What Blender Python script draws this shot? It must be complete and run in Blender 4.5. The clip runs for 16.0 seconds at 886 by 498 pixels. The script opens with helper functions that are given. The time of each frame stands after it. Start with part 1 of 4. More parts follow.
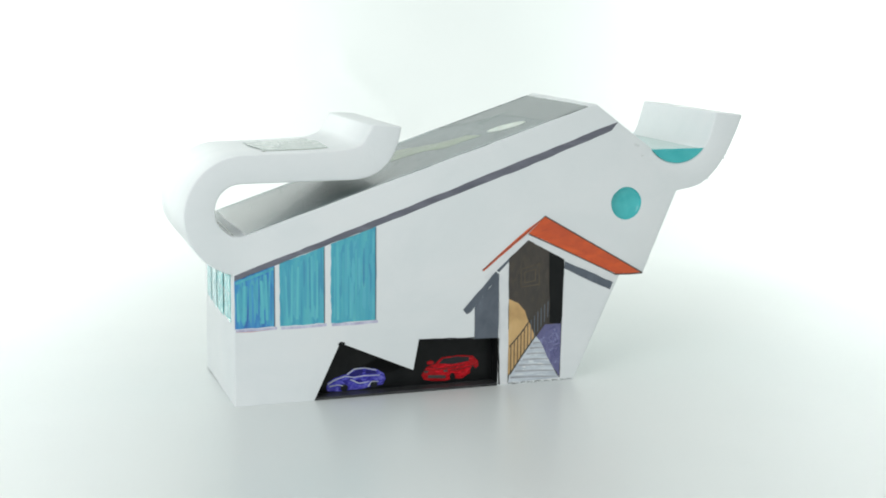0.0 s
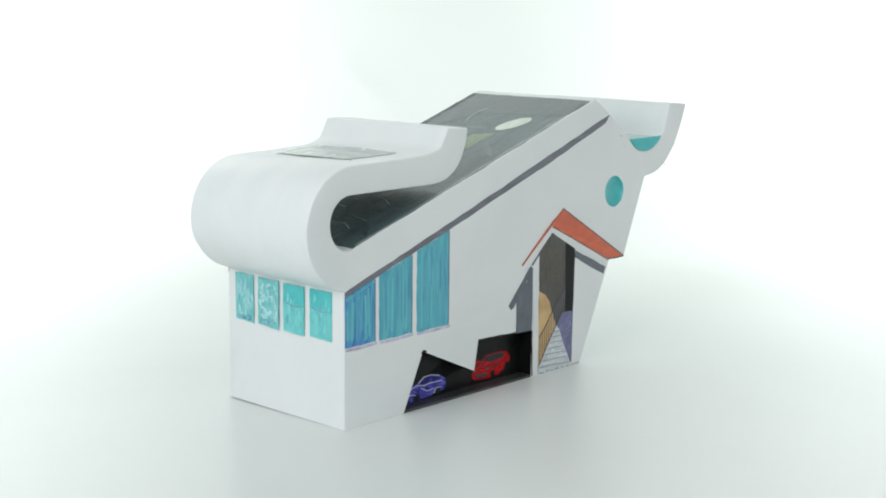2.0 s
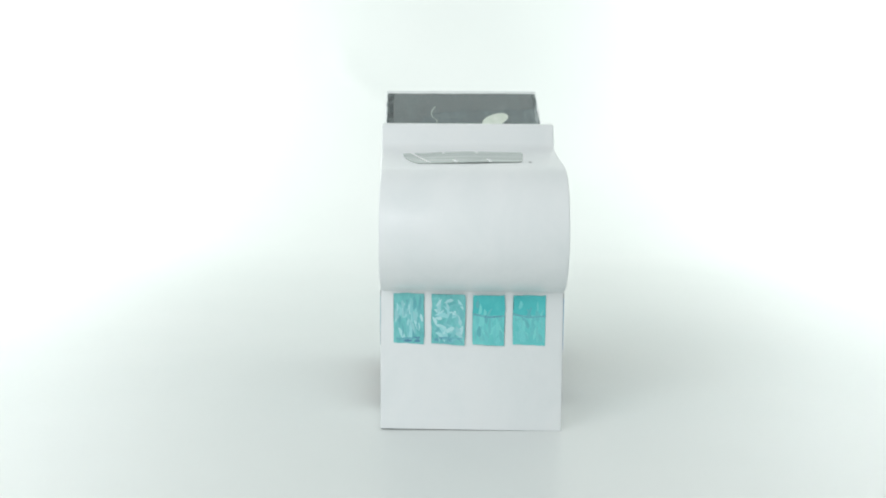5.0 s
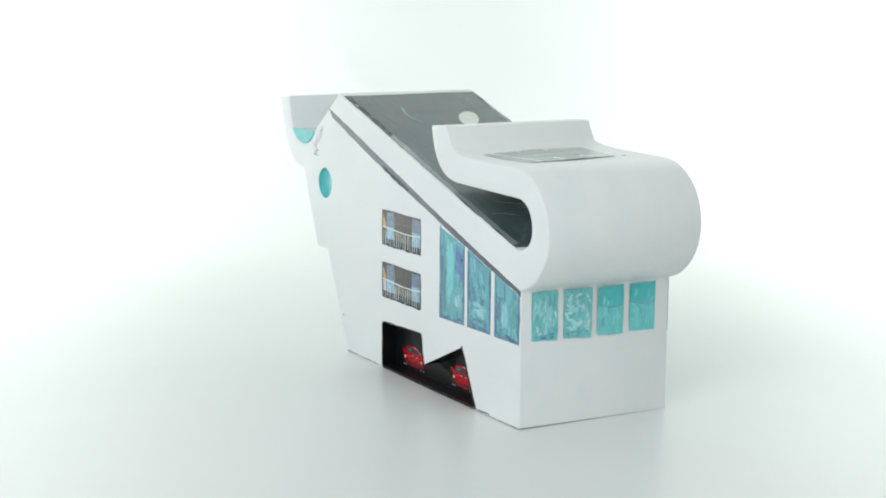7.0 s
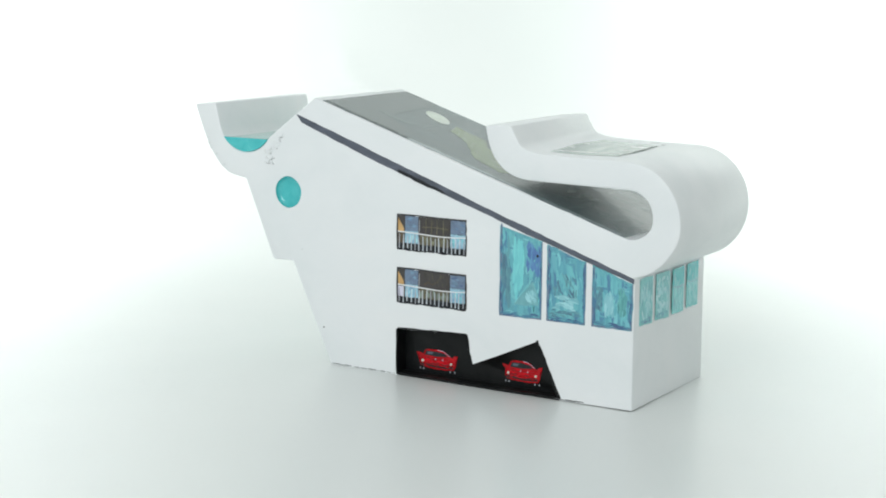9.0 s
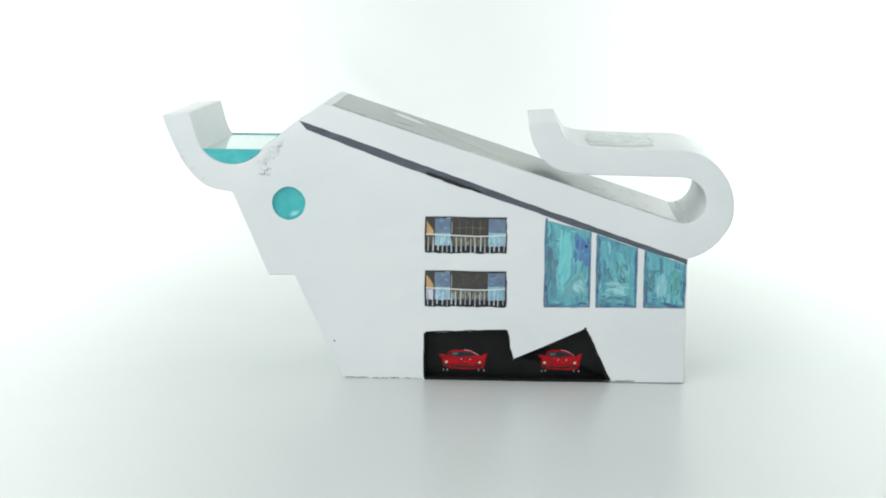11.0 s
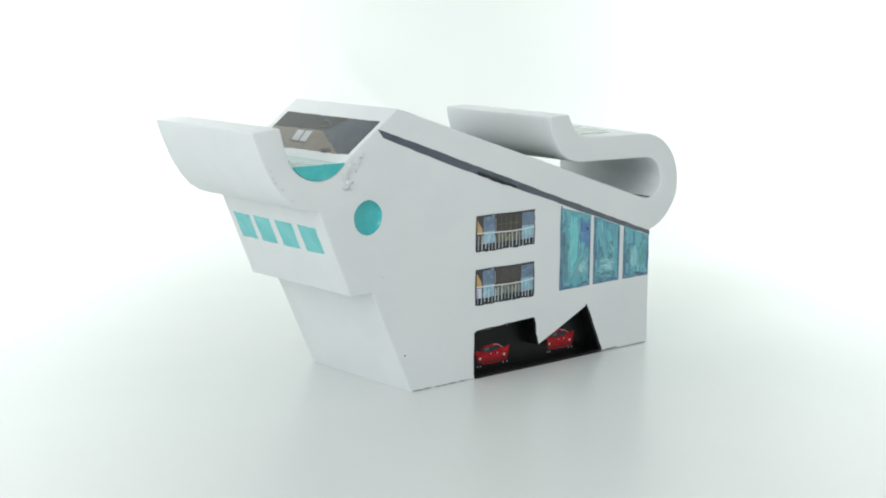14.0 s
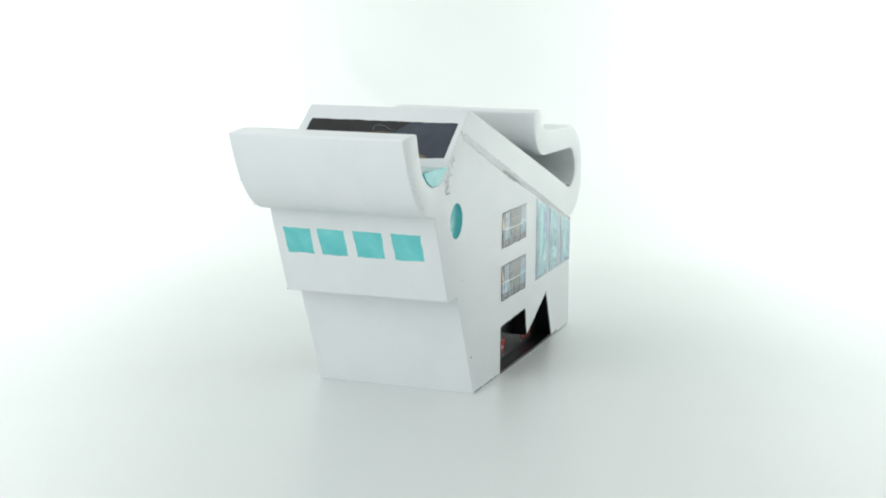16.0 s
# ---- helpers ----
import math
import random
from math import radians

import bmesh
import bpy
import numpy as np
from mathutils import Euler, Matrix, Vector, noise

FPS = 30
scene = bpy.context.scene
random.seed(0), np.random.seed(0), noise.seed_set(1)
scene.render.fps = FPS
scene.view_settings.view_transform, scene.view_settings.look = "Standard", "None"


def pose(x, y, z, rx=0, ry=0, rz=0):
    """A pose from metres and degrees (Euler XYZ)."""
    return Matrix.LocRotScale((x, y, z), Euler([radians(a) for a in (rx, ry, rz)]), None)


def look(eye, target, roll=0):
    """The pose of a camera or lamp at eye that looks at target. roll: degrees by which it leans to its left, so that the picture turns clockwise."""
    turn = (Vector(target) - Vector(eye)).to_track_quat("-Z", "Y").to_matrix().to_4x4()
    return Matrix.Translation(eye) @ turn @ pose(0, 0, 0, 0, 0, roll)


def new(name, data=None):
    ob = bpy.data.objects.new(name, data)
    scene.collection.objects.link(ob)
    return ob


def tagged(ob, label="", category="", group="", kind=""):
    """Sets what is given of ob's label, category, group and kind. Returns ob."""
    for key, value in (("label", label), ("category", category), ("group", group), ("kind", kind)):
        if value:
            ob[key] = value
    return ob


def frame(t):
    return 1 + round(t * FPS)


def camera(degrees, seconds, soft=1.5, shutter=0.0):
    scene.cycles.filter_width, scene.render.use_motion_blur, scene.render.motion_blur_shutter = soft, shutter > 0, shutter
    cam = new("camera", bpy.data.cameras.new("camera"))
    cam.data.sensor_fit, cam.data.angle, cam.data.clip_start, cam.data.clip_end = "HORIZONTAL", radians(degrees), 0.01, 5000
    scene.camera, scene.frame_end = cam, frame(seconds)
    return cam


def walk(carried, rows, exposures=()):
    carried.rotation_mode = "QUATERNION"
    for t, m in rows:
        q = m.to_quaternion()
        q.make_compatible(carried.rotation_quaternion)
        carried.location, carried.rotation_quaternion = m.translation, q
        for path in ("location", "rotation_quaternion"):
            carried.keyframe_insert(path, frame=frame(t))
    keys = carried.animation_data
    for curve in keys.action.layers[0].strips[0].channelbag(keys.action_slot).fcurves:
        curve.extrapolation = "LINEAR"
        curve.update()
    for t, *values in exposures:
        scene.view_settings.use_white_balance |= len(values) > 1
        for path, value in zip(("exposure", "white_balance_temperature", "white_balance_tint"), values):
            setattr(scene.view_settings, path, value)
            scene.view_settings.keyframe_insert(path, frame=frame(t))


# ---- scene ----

# One camera on a stand before a white light tent; a painted model house turns on its table.
FOV, CAM, PITCH, ROLL = 32.25, (-0.0029, -0.9687, 0.2430), 9.789, 0.417
cam = camera(FOV, 16.0, soft=1.9)
STAND = pose(*CAM, 90 - PITCH, 0, 0) @ pose(0, 0, 0, 0, 0, ROLL)
walk(cam, [(0.0, STAND), (16.0, STAND)], exposures=[(0.0, 0.0), (16.0, 0.0)])

# ---- light: soft lamps round the tent ----
world = bpy.data.worlds.new("tent_light")
scene.world = world
world.use_nodes = True
wb = world.node_tree.nodes["Background"]
wb.inputs["Color"].default_value = (0.945, 1.0, 0.98, 1)
wb.inputs["Strength"].default_value = 0.61


def softbox(name, eye, target, sx, sy, watts, color=(1, 1, 1)):
    data = bpy.data.lights.new(name, "AREA")
    data.shape, data.size, data.size_y, data.energy, data.color = "RECTANGLE", sx, sy, watts, color
    ob = new(name, data)
    ob.matrix_world = look(eye, target)
    return ob


for side in (-1, 1):
    softbox("softbox_back", (0.74 * side, 0.42, 0.78), (0.73 * side, 1.0, 0.48), 0.4, 0.4, 5.2, (0.96, 1.0, 0.965))
    softbox("softbox_side", (0.60 * side, 0.60, 0.42), (0.86 * side, 0.80, -0.09), 0.35, 0.35, 3.0, (0.96, 1.0, 0.965))
softbox("softbox_front", (-0.80, -1.30, 0.80), (0.0, 0.0, 0.1), 0.8, 0.8, 9.0, (0.945, 0.975, 1.0))


# ---- materials ----
def lin(c):
    c = c / 255
    return c / 12.92 if c <= 0.04045 else ((c + 0.055) / 1.055) ** 2.4


def rgb(r, g, b, k=1.25):
    return (min(lin(r) * k, 0.85), min(lin(g) * k, 0.85), min(lin(b) * k, 0.85), 1)


def paint(name, stops, scale=(60, 60, 60), rough=0.4, bump=0.15, detail=6.0, warp=0.6, grain=900.0, coat=0.8, gloss=0.5, rasp=0.6):
    """Brushed paint: colours laid over one another along a stretched noise, with fine ridges."""
    m = bpy.data.materials.new(name)
    m.use_nodes = True
    nt = m.node_tree
    bsdf = nt.nodes["Principled BSDF"]
    tc = nt.nodes.new("ShaderNodeTexCoord")
    mp = nt.nodes.new("ShaderNodeMapping")
    mp.inputs["Scale"].default_value = scale
    nz = nt.nodes.new("ShaderNodeTexNoise")
    nz.inputs["Scale"].default_value, nz.inputs["Detail"].default_value = 1.0, detail
    nz.inputs["Distortion"].default_value, nz.inputs["Roughness"].default_value = warp, rasp
    ramp = nt.nodes.new("ShaderNodeValToRGB")
    el = ramp.color_ramp.elements
    while len(el) < len(stops):
        el.new(0.5)
    for e, (at, col) in zip(el, stops):
        e.position, e.color = at, col
    fine = nt.nodes.new("ShaderNodeTexNoise")
    fine.inputs["Scale"].default_value, fine.inputs["Detail"].default_value = grain, 4.0
    mix = nt.nodes.new("ShaderNodeMath")
    mix.operation = "ADD"
    bp = nt.nodes.new("ShaderNodeBump")
    bp.inputs["Strength"].default_value, bp.inputs["Distance"].default_value = bump, 0.0006
    rr = nt.nodes.new("ShaderNodeMapRange")
    rr.inputs["To Min"].default_value, rr.inputs["To Max"].default_value = rough * 0.8, rough * 1.2
    lk = nt.links.new
    lk(tc.outputs["Object"], mp.inputs["Vector"])
    lk(mp.outputs["Vector"], nz.inputs["Vector"])
    lk(tc.outputs["Object"], fine.inputs["Vector"])
    lk(nz.outputs["Fac"], ramp.inputs["Fac"])
    lk(ramp.outputs["Color"], bsdf.inputs["Base Color"])
    lk(nz.outputs["Fac"], mix.inputs[0])
    lk(fine.outputs["Fac"], mix.inputs[1])
    lk(mix.outputs["Value"], bp.inputs["Height"])
    lk(bp.outputs["Normal"], bsdf.inputs["Normal"])
    lk(fine.outputs["Fac"], rr.inputs["Value"])
    lk(rr.outputs["Result"], bsdf.inputs["Roughness"])
    bsdf.inputs["Specular IOR Level"].default_value = gloss
    bsdf.inputs["Coat Weight"].default_value, bsdf.inputs["Coat Roughness"].default_value = coat, 0.08
    return m


WHITE = paint("white_paint", [(0.3, (0.785, 0.82, 0.83, 1)), (0.55, (0.825, 0.85, 0.86, 1)), (0.75, (0.845, 0.86, 0.865, 1))],
              (16, 30, 22), 0.34, 0.22, 5.0, 0.5, 420.0, coat=0.0)
TENT = paint("white_tent_sheet", [(0.35, (0.73, 0.765, 0.755, 1)), (0.65, (0.77, 0.795, 0.785, 1))], (2.5, 2.5, 2.5), 0.32, 0.02, 3.0, 0.3, 300.0, coat=0.0)
STRIPE_B = paint("slate_blue_paint", [(0.3, rgb(56, 62, 74)), (0.6, rgb(74, 80, 94)), (0.8, rgb(98, 104, 118))], (50, 50, 220), 0.32, 0.3)
STRIPE = paint("slate_violet_paint", [(0.3, rgb(78, 80, 92)), (0.6, rgb(98, 99, 111)), (0.8, rgb(120, 120, 130))], (50, 50, 220), 0.32, 0.3)
CURTAIN = paint("blue_curtain_paint", [(0.3, rgb(44, 126, 164)), (0.45, rgb(58, 152, 176)), (0.6, rgb(74, 168, 180)), (0.75, rgb(100, 186, 186))],
                (210, 100, 16), 0.3, 0.3, 4.0, 0.3)
CURTAIN_DEEP = paint("deep_blue_curtain_paint", [(0.28, rgb(28, 70, 150)), (0.45, rgb(40, 118, 180)), (0.62, rgb(62, 150, 190)), (0.78, rgb(96, 180, 196))],
                     (300, 100, 26), 0.3, 0.4, 5.0, 0.4)
WASH_LIGHT = paint("pale_teal_wash", [(0.3, rgb(94, 166, 174)), (0.55, rgb(116, 186, 190)), (0.8, rgb(150, 204, 206))], (120, 90, 80), 0.3, 0.4, 10.0, 0.6, rasp=0.8)
CURTAIN_FOLD = paint("pale_blue_curtain_paint", [(0.3, rgb(68, 164, 182)), (0.6, rgb(86, 178, 186)), (0.8, rgb(104, 190, 190))], (160, 100, 20), 0.3, 0.3, 4.0, 0.3)
GLASS_BLUE = paint("mottled_blue_paint", [(0.26, rgb(52, 84, 126)), (0.40, rgb(70, 130, 152)), (0.52, rgb(86, 158, 168)), (0.64, rgb(104, 178, 182)), (0.8, rgb(156, 202, 206))],
                   (95, 85, 60), 0.3, 0.45, 10.0, 0.7, rasp=0.8)
GLASS_TEAL = paint("mottled_teal_paint", [(0.28, rgb(58, 132, 140)), (0.45, rgb(88, 170, 172)), (0.6, rgb(110, 188, 188)), (0.74, rgb(180, 216, 218))],
                   (70, 110, 60), 0.3, 0.4, 10.0, 0.7, rasp=0.8)
TEAL = paint("turquoise_paint", [(0.3, rgb(80, 176, 178)), (0.6, rgb(98, 190, 190)), (0.8, rgb(120, 200, 198))], (60, 60, 60), 0.22, 0.12, 4.0, 0.5)
TEAL_GLASS = paint("turquoise_resin", [(0.3, rgb(54, 164, 168)), (0.6, rgb(72, 178, 180)), (0.8, rgb(94, 190, 190))], (70, 70, 70), 0.14, 0.06, 4.0, 0.5, coat=0.2)
ROOF = paint("slate_grey_varnish", [(0.3, rgb(52, 68, 72)), (0.55, rgb(68, 85, 88)), (0.8, rgb(94, 112, 112))], (18, 110, 18), 0.24, 0.3, 7.0, 0.8, coat=0.3)
ROOF_DARK = paint("dark_slate_varnish", [(0.3, rgb(58, 70, 72)), (0.6, rgb(70, 83, 84)), (0.8, rgb(88, 100, 99))], (20, 100, 20), 0.22, 0.3, 7.0, 0.8, coat=0.3)
MARGIN = paint("pale_slate_varnish", [(0.3, rgb(112, 124, 126)), (0.6, rgb(132, 143, 144)), (0.8, rgb(154, 163, 162))], (30, 120, 30), 0.24, 0.3, 7.0, 0.8, coat=0.3)
MOSS = paint("moss_green_paint", [(0.3, rgb(98, 112, 88)), (0.6, rgb(114, 130, 98)), (0.8, rgb(126, 136, 112))], (60, 140, 60), 0.26, 0.3, 7.0, 1.0, coat=0.3)
PALE = paint("pale_cream_paint", [(0.3, rgb(180, 190, 176)), (0.7, rgb(206, 214, 204))], (120, 120, 120), 0.3, 0.3, coat=0.3)
SKYLIGHT = paint("skylight_grey_varnish", [(0.3, rgb(132, 145, 140)), (0.55, rgb(156, 167, 161)), (0.8, rgb(178, 187, 179))], (90, 24, 90), 0.24, 0.25, 6.0, 0.9, coat=0.3)
BLACK = paint("black_lacquer", [(0.3, (0.004, 0.005, 0.006, 1)), (0.7, (0.012, 0.013, 0.013, 1))], (70, 70, 70), 0.32, 0.2, gloss=0.2, coat=0.0)
CHARCOAL = paint("charcoal_paint", [(0.3, (0.018, 0.019, 0.02, 1)), (0.7, (0.06, 0.062, 0.065, 1))], (60, 200, 60), 0.4, 0.3, coat=0.0)
ORANGE = paint("orange_roof_paint", [(0.3, rgb(176, 60, 6)), (0.6, rgb(200, 76, 10)), (0.8, rgb(212, 92, 22))], (70, 70, 160), 0.32, 0.3)
BARGE = paint("white_trim_paint", [(0.3, (0.74, 0.76, 0.78, 1)), (0.7, (0.83, 0.84, 0.85, 1))], (90, 90, 90), 0.3, 0.3, coat=0.0)
BROWN = paint("umber_paint", [(0.3, rgb(34, 28, 22)), (0.55, rgb(48, 39, 31)), (0.8, rgb(66, 55, 43))], (130, 130, 60), 0.35, 0.3)
OLIVE = paint("olive_brown_paint", [(0.3, rgb(46, 40, 28)), (0.5, rgb(80, 74, 54)), (0.75, rgb(124, 120, 92))], (260, 100, 120), 0.35, 0.35, 10.0, 0.6, rasp=0.85)
DARK = paint("dark_umber_paint", [(0.3, rgb(30, 26, 26)), (0.6, rgb(50, 44, 42)), (0.8, rgb(90, 84, 76))], (200, 100, 160), 0.35, 0.35, 10.0, 0.6, rasp=0.85)
SLATE = paint("blue_slate_paint", [(0.3, rgb(62, 70, 82)), (0.6, rgb(80, 88, 100)), (0.8, rgb(104, 110, 122))], (70, 70, 40), 0.34, 0.3)
INK = paint("near_black_paint", [(0.3, rgb(18, 20, 24)), (0.7, rgb(34, 38, 44))], (70, 70, 40), 0.3, 0.25, coat=0.2, gloss=0.3)
BEIGE = paint("ochre_paint", [(0.3, rgb(168, 132, 80)), (0.6, rgb(194, 158, 104)), (0.8, rgb(206, 176, 128))], (80, 80, 60), 0.35, 0.3)
TAN = paint("tan_paint", [(0.3, rgb(76, 66, 54)), (0.6, rgb(94, 82, 66)), (0.8, rgb(116, 104, 86))], (60, 60, 60), 0.13, 0.2, gloss=0.5, coat=0.5)
SLATE_GLOSS = paint("slate_gloss_paint", [(0.3, rgb(44, 50, 62)), (0.6, rgb(54, 62, 74)), (0.8, rgb(70, 78, 90))], (50, 50, 50), 0.12, 0.2, gloss=0.4, coat=0.3)
BLACK_GLOSS = paint("black_gloss_paint", [(0.3, (0.006, 0.006, 0.007, 1)), (0.7, (0.018, 0.017, 0.016, 1))], (60, 60, 60), 0.12, 0.18, gloss=0.4, coat=0.2)
VIOLET = paint("violet_shade_paint", [(0.3, rgb(74, 74, 116)), (0.6, rgb(92, 92, 134)), (0.8, rgb(128, 130, 164))], (220, 100, 140), 0.34, 0.35)
STEP = paint("pale_step_paint", [(0.3, rgb(158, 166, 176)), (0.6, rgb(196, 202, 208)), (0.8, rgb(222, 226, 228))], (60, 60, 320), 0.32, 0.3)
LILAC = paint("lilac_sill_paint", [(0.3, rgb(156, 150, 180)), (0.6, rgb(196, 196, 212)), (0.8, rgb(214, 216, 224))], (240, 60, 60), 0.34, 0.3)
SKYBLUE = paint("sky_blue_paint", [(0.28, rgb(84, 112, 150)), (0.45, rgb(126, 164, 186)), (0.62, rgb(158, 196, 208)), (0.8, rgb(196, 216, 222))], (160, 90, 90), 0.32, 0.35, 10.0, 0.6, rasp=0.85)
GREYBLUE = paint("grey_blue_paint", [(0.3, rgb(70, 84, 110)), (0.6, rgb(102, 124, 148)), (0.8, rgb(140, 166, 184))], (160, 90, 120), 0.32, 0.35, 10.0, 0.6, rasp=0.85)
RED = paint("car_red_paint", [(0.3, rgb(110, 4, 11)), (0.48, rgb(160, 9, 20)), (0.72, rgb(196, 18, 32))], (240, 90, 300), 0.25, 0.35, 10.0, 0.6, rasp=0.8, gloss=0.25, coat=0.0)
MAROON = paint("dark_maroon_paint", [(0.3, rgb(30, 4, 8)), (0.7, rgb(64, 8, 14))], (200, 90, 200), 0.3, 0.3, coat=0.0)
BLUECAR = paint("car_blue_paint", [(0.3, rgb(46, 40, 130)), (0.5, rgb(74, 70, 176)), (0.72, rgb(120, 120, 206))], (200, 90, 260), 0.25, 0.35, 6.0, 1.2, coat=0.0)
NAVY = paint("navy_paint", [(0.3, rgb(26, 24, 84)), (0.7, rgb(44, 42, 120))], (200, 90, 200), 0.3, 0.3, coat=0.0, gloss=0.2)
CHIP = paint("chipped_filler", [(0.3, (0.66, 0.69, 0.69, 1)), (0.7, (0.80, 0.82, 0.82, 1))], (300, 300, 300), 0.7, 0.6, coat=0.0)
GAP = paint("dark_gap", [(0.3, (0.12, 0.125, 0.13, 1)), (0.7, (0.3, 0.31, 0.31, 1))], (200, 200, 200), 0.7, 0.3, coat=0.0)

def dab_paint(name, colours, rough=0.3, coat=0.8):
    """Many small strokes in one coat: each takes one of the colours."""
    m = paint(name, [(0.0, (0.5, 0.5, 0.5, 1)), (1.0, (0.5, 0.5, 0.5, 1))], (200, 200, 200), rough, 0.3)
    nt = m.node_tree
    geo = nt.nodes.new("ShaderNodeNewGeometry")
    ramp = nt.nodes.new("ShaderNodeValToRGB")
    el = ramp.color_ramp.elements
    while len(el) < len(colours):
        el.new(0.5)
    for i, (e, c) in enumerate(zip(el, colours)):
        e.position, e.color = i / (len(colours) - 1), c
    nt.links.new(geo.outputs["Random Per Island"], ramp.inputs["Fac"])
    nt.links.new(ramp.outputs["Color"], nt.nodes["Principled BSDF"].inputs["Base Color"])
    nt.nodes["Principled BSDF"].inputs["Coat Weight"].default_value = coat
    nt.nodes["Principled BSDF"].inputs["Specular IOR Level"].default_value = 0.5 if coat else 0.2
    return m


DAB_GLASS = dab_paint("teal_strokes", [rgb(64, 112, 146), rgb(74, 138, 160), rgb(84, 156, 170), rgb(98, 174, 180), rgb(80, 150, 166), rgb(116, 186, 192)])
DAB_DEEP = dab_paint("deep_teal_strokes", [rgb(44, 74, 112), rgb(58, 104, 138), rgb(66, 128, 150), rgb(80, 146, 160)])
DAB_PALE = dab_paint("pale_teal_strokes", [rgb(80, 158, 166), rgb(104, 178, 182), rgb(136, 196, 200), rgb(176, 212, 216), rgb(96, 172, 178)])
DAB_SOFT = dab_paint("soft_teal_strokes", [rgb(82, 152, 166), rgb(90, 164, 174), rgb(100, 174, 180), rgb(114, 184, 190)])
DAB_RED = dab_paint("red_strokes", [rgb(150, 4, 14), rgb(172, 8, 20), rgb(196, 12, 28), rgb(206, 20, 38), rgb(160, 6, 16), rgb(186, 10, 24)], 0.35, coat=0.0)
DAB_BLUE = dab_paint("blue_strokes", [rgb(34, 28, 112), rgb(48, 44, 150), rgb(62, 58, 176), rgb(96, 96, 200), rgb(42, 36, 132)], 0.35, coat=0.0)
DAB_ROOF = dab_paint("slate_strokes", [rgb(56, 72, 76), rgb(66, 82, 85), rgb(76, 92, 93), rgb(48, 62, 66), rgb(90, 106, 104)], 0.24, coat=0.3)
DAB_CURTAIN = dab_paint("curtain_strokes", [rgb(52, 134, 168), rgb(60, 150, 176), rgb(68, 160, 180), rgb(80, 170, 186), rgb(56, 142, 172)])

POOL_TOP = paint("milky_resin", [(0.3, rgb(128, 184, 176)), (0.7, rgb(150, 200, 192))], (40, 40, 40), 0.16, 0.05, 4.0, 0.5, gloss=0.35)
DAB_CLEAR = dab_paint("clear_teal_strokes", [rgb(92, 176, 184), rgb(104, 188, 192), rgb(112, 194, 196), rgb(98, 182, 190)])
DAB_DUSK = dab_paint("dusky_teal_strokes", [rgb(60, 98, 120), rgb(72, 122, 136), rgb(84, 140, 150), rgb(66, 112, 134), rgb(92, 156, 164)])
DAB_MIST = dab_paint("misty_teal_strokes", [rgb(112, 172, 182), rgb(128, 184, 192), rgb(144, 196, 202), rgb(104, 166, 176)])
DAB_GREEN = dab_paint("green_teal_strokes", [rgb(64, 128, 132), rgb(78, 148, 148), rgb(92, 166, 164), rgb(70, 138, 144)])
WASH_MIST = paint("misty_teal_wash", [(0.3, rgb(90, 150, 158)), (0.7, rgb(112, 170, 176))], (120, 90, 80), 0.3, 0.4, 8.0, 0.6)
GREYWHITE = paint("grey_white_paint", [(0.3, rgb(140, 142, 148)), (0.7, rgb(172, 174, 180))], (120, 120, 120), 0.2, 0.3, gloss=0.3)

# ---- the tent: one white sheet, floor sweeping up into the back ----
def finish(bm, name, mat, smooth_below=35.0):
    bmesh.ops.recalc_face_normals(bm, faces=bm.faces)
    for f in bm.faces:
        f.smooth = True
    for e in bm.edges:
        if len(e.link_faces) == 2 and e.calc_face_angle(0.0) > radians(smooth_below):
            e.smooth = False
    me = bpy.data.meshes.new(name)
    bm.to_mesh(me)
    bm.free()
    me.materials.append(mat)
    return me


def sweep():
    bm = bmesh.new()
    line = [(-1.9 + 0.1 * i, 0.0) for i in range(24)]
    y1, r, top = 0.42, 0.55, 1.14
    line += [(y1 + r * math.sin(a), r - r * math.cos(a)) for a in [radians(1.5 * i) for i in range(61)]]
    line += [(y1 + r, r + (top - r) * i / 8) for i in range(1, 9)]
    xs = sorted({round(-1.7 + 0.1 * i, 3) for i in range(35)} | {round(-0.3 + 0.01 * i, 3) for i in range(61)})

    def fold(x, z):
        """A soft crease in the sheet where it begins to rise."""
        s = min(max((x + 0.117) / 0.067, 0.0), 1.0)
        d = math.hypot(x - (-0.117 + 0.067 * s), (z - (0.153 - 0.053 * s)) * 1.0)
        return 0.012 * math.exp(-(d / 0.016) ** 2)
    grid = [[bm.verts.new((x, y - fold(x, z), z)) for x in xs] for y, z in line]
    for a, b in zip(grid, grid[1:]):
        for i in range(len(xs) - 1):
            bm.faces.new((a[i], a[i + 1], b[i + 1], b[i]))
    ob = new("ground", finish(bm, "ground", TENT))
    tagged(ob, "seamless white sheet sweeping up from table to back", "backdrop", kind="structure")


sweep()

# ---- the model house (millimetres in its own space; x runs from the curl to the head) ----
MM = 0.001
YC = -9.98
YA, YB = YC - 50.5, YC + 50.6
DEPTH = 10.0
house = new("model_house")
tagged(house, "white painted model house with curled roof and turquoise windows", "model house")


def arc(cx, cz, r, a0, a1, n):
    return [(cx + r * math.cos(radians(a0 + (a1 - a0) * i / n)), cz + r * math.sin(radians(a0 + (a1 - a0) * i / n))) for i in range(n + 1)]


def bez(p0, p1, p2, p3, n):
    out = []
    for i in range(n + 1):
        t = i / n
        u = 1 - t
        out.append(tuple(u ** 3 * a + 3 * u * u * t * b + 3 * u * t * t * c + t ** 3 * d for a, b, c, d in zip(p0, p1, p2, p3)))
    return out


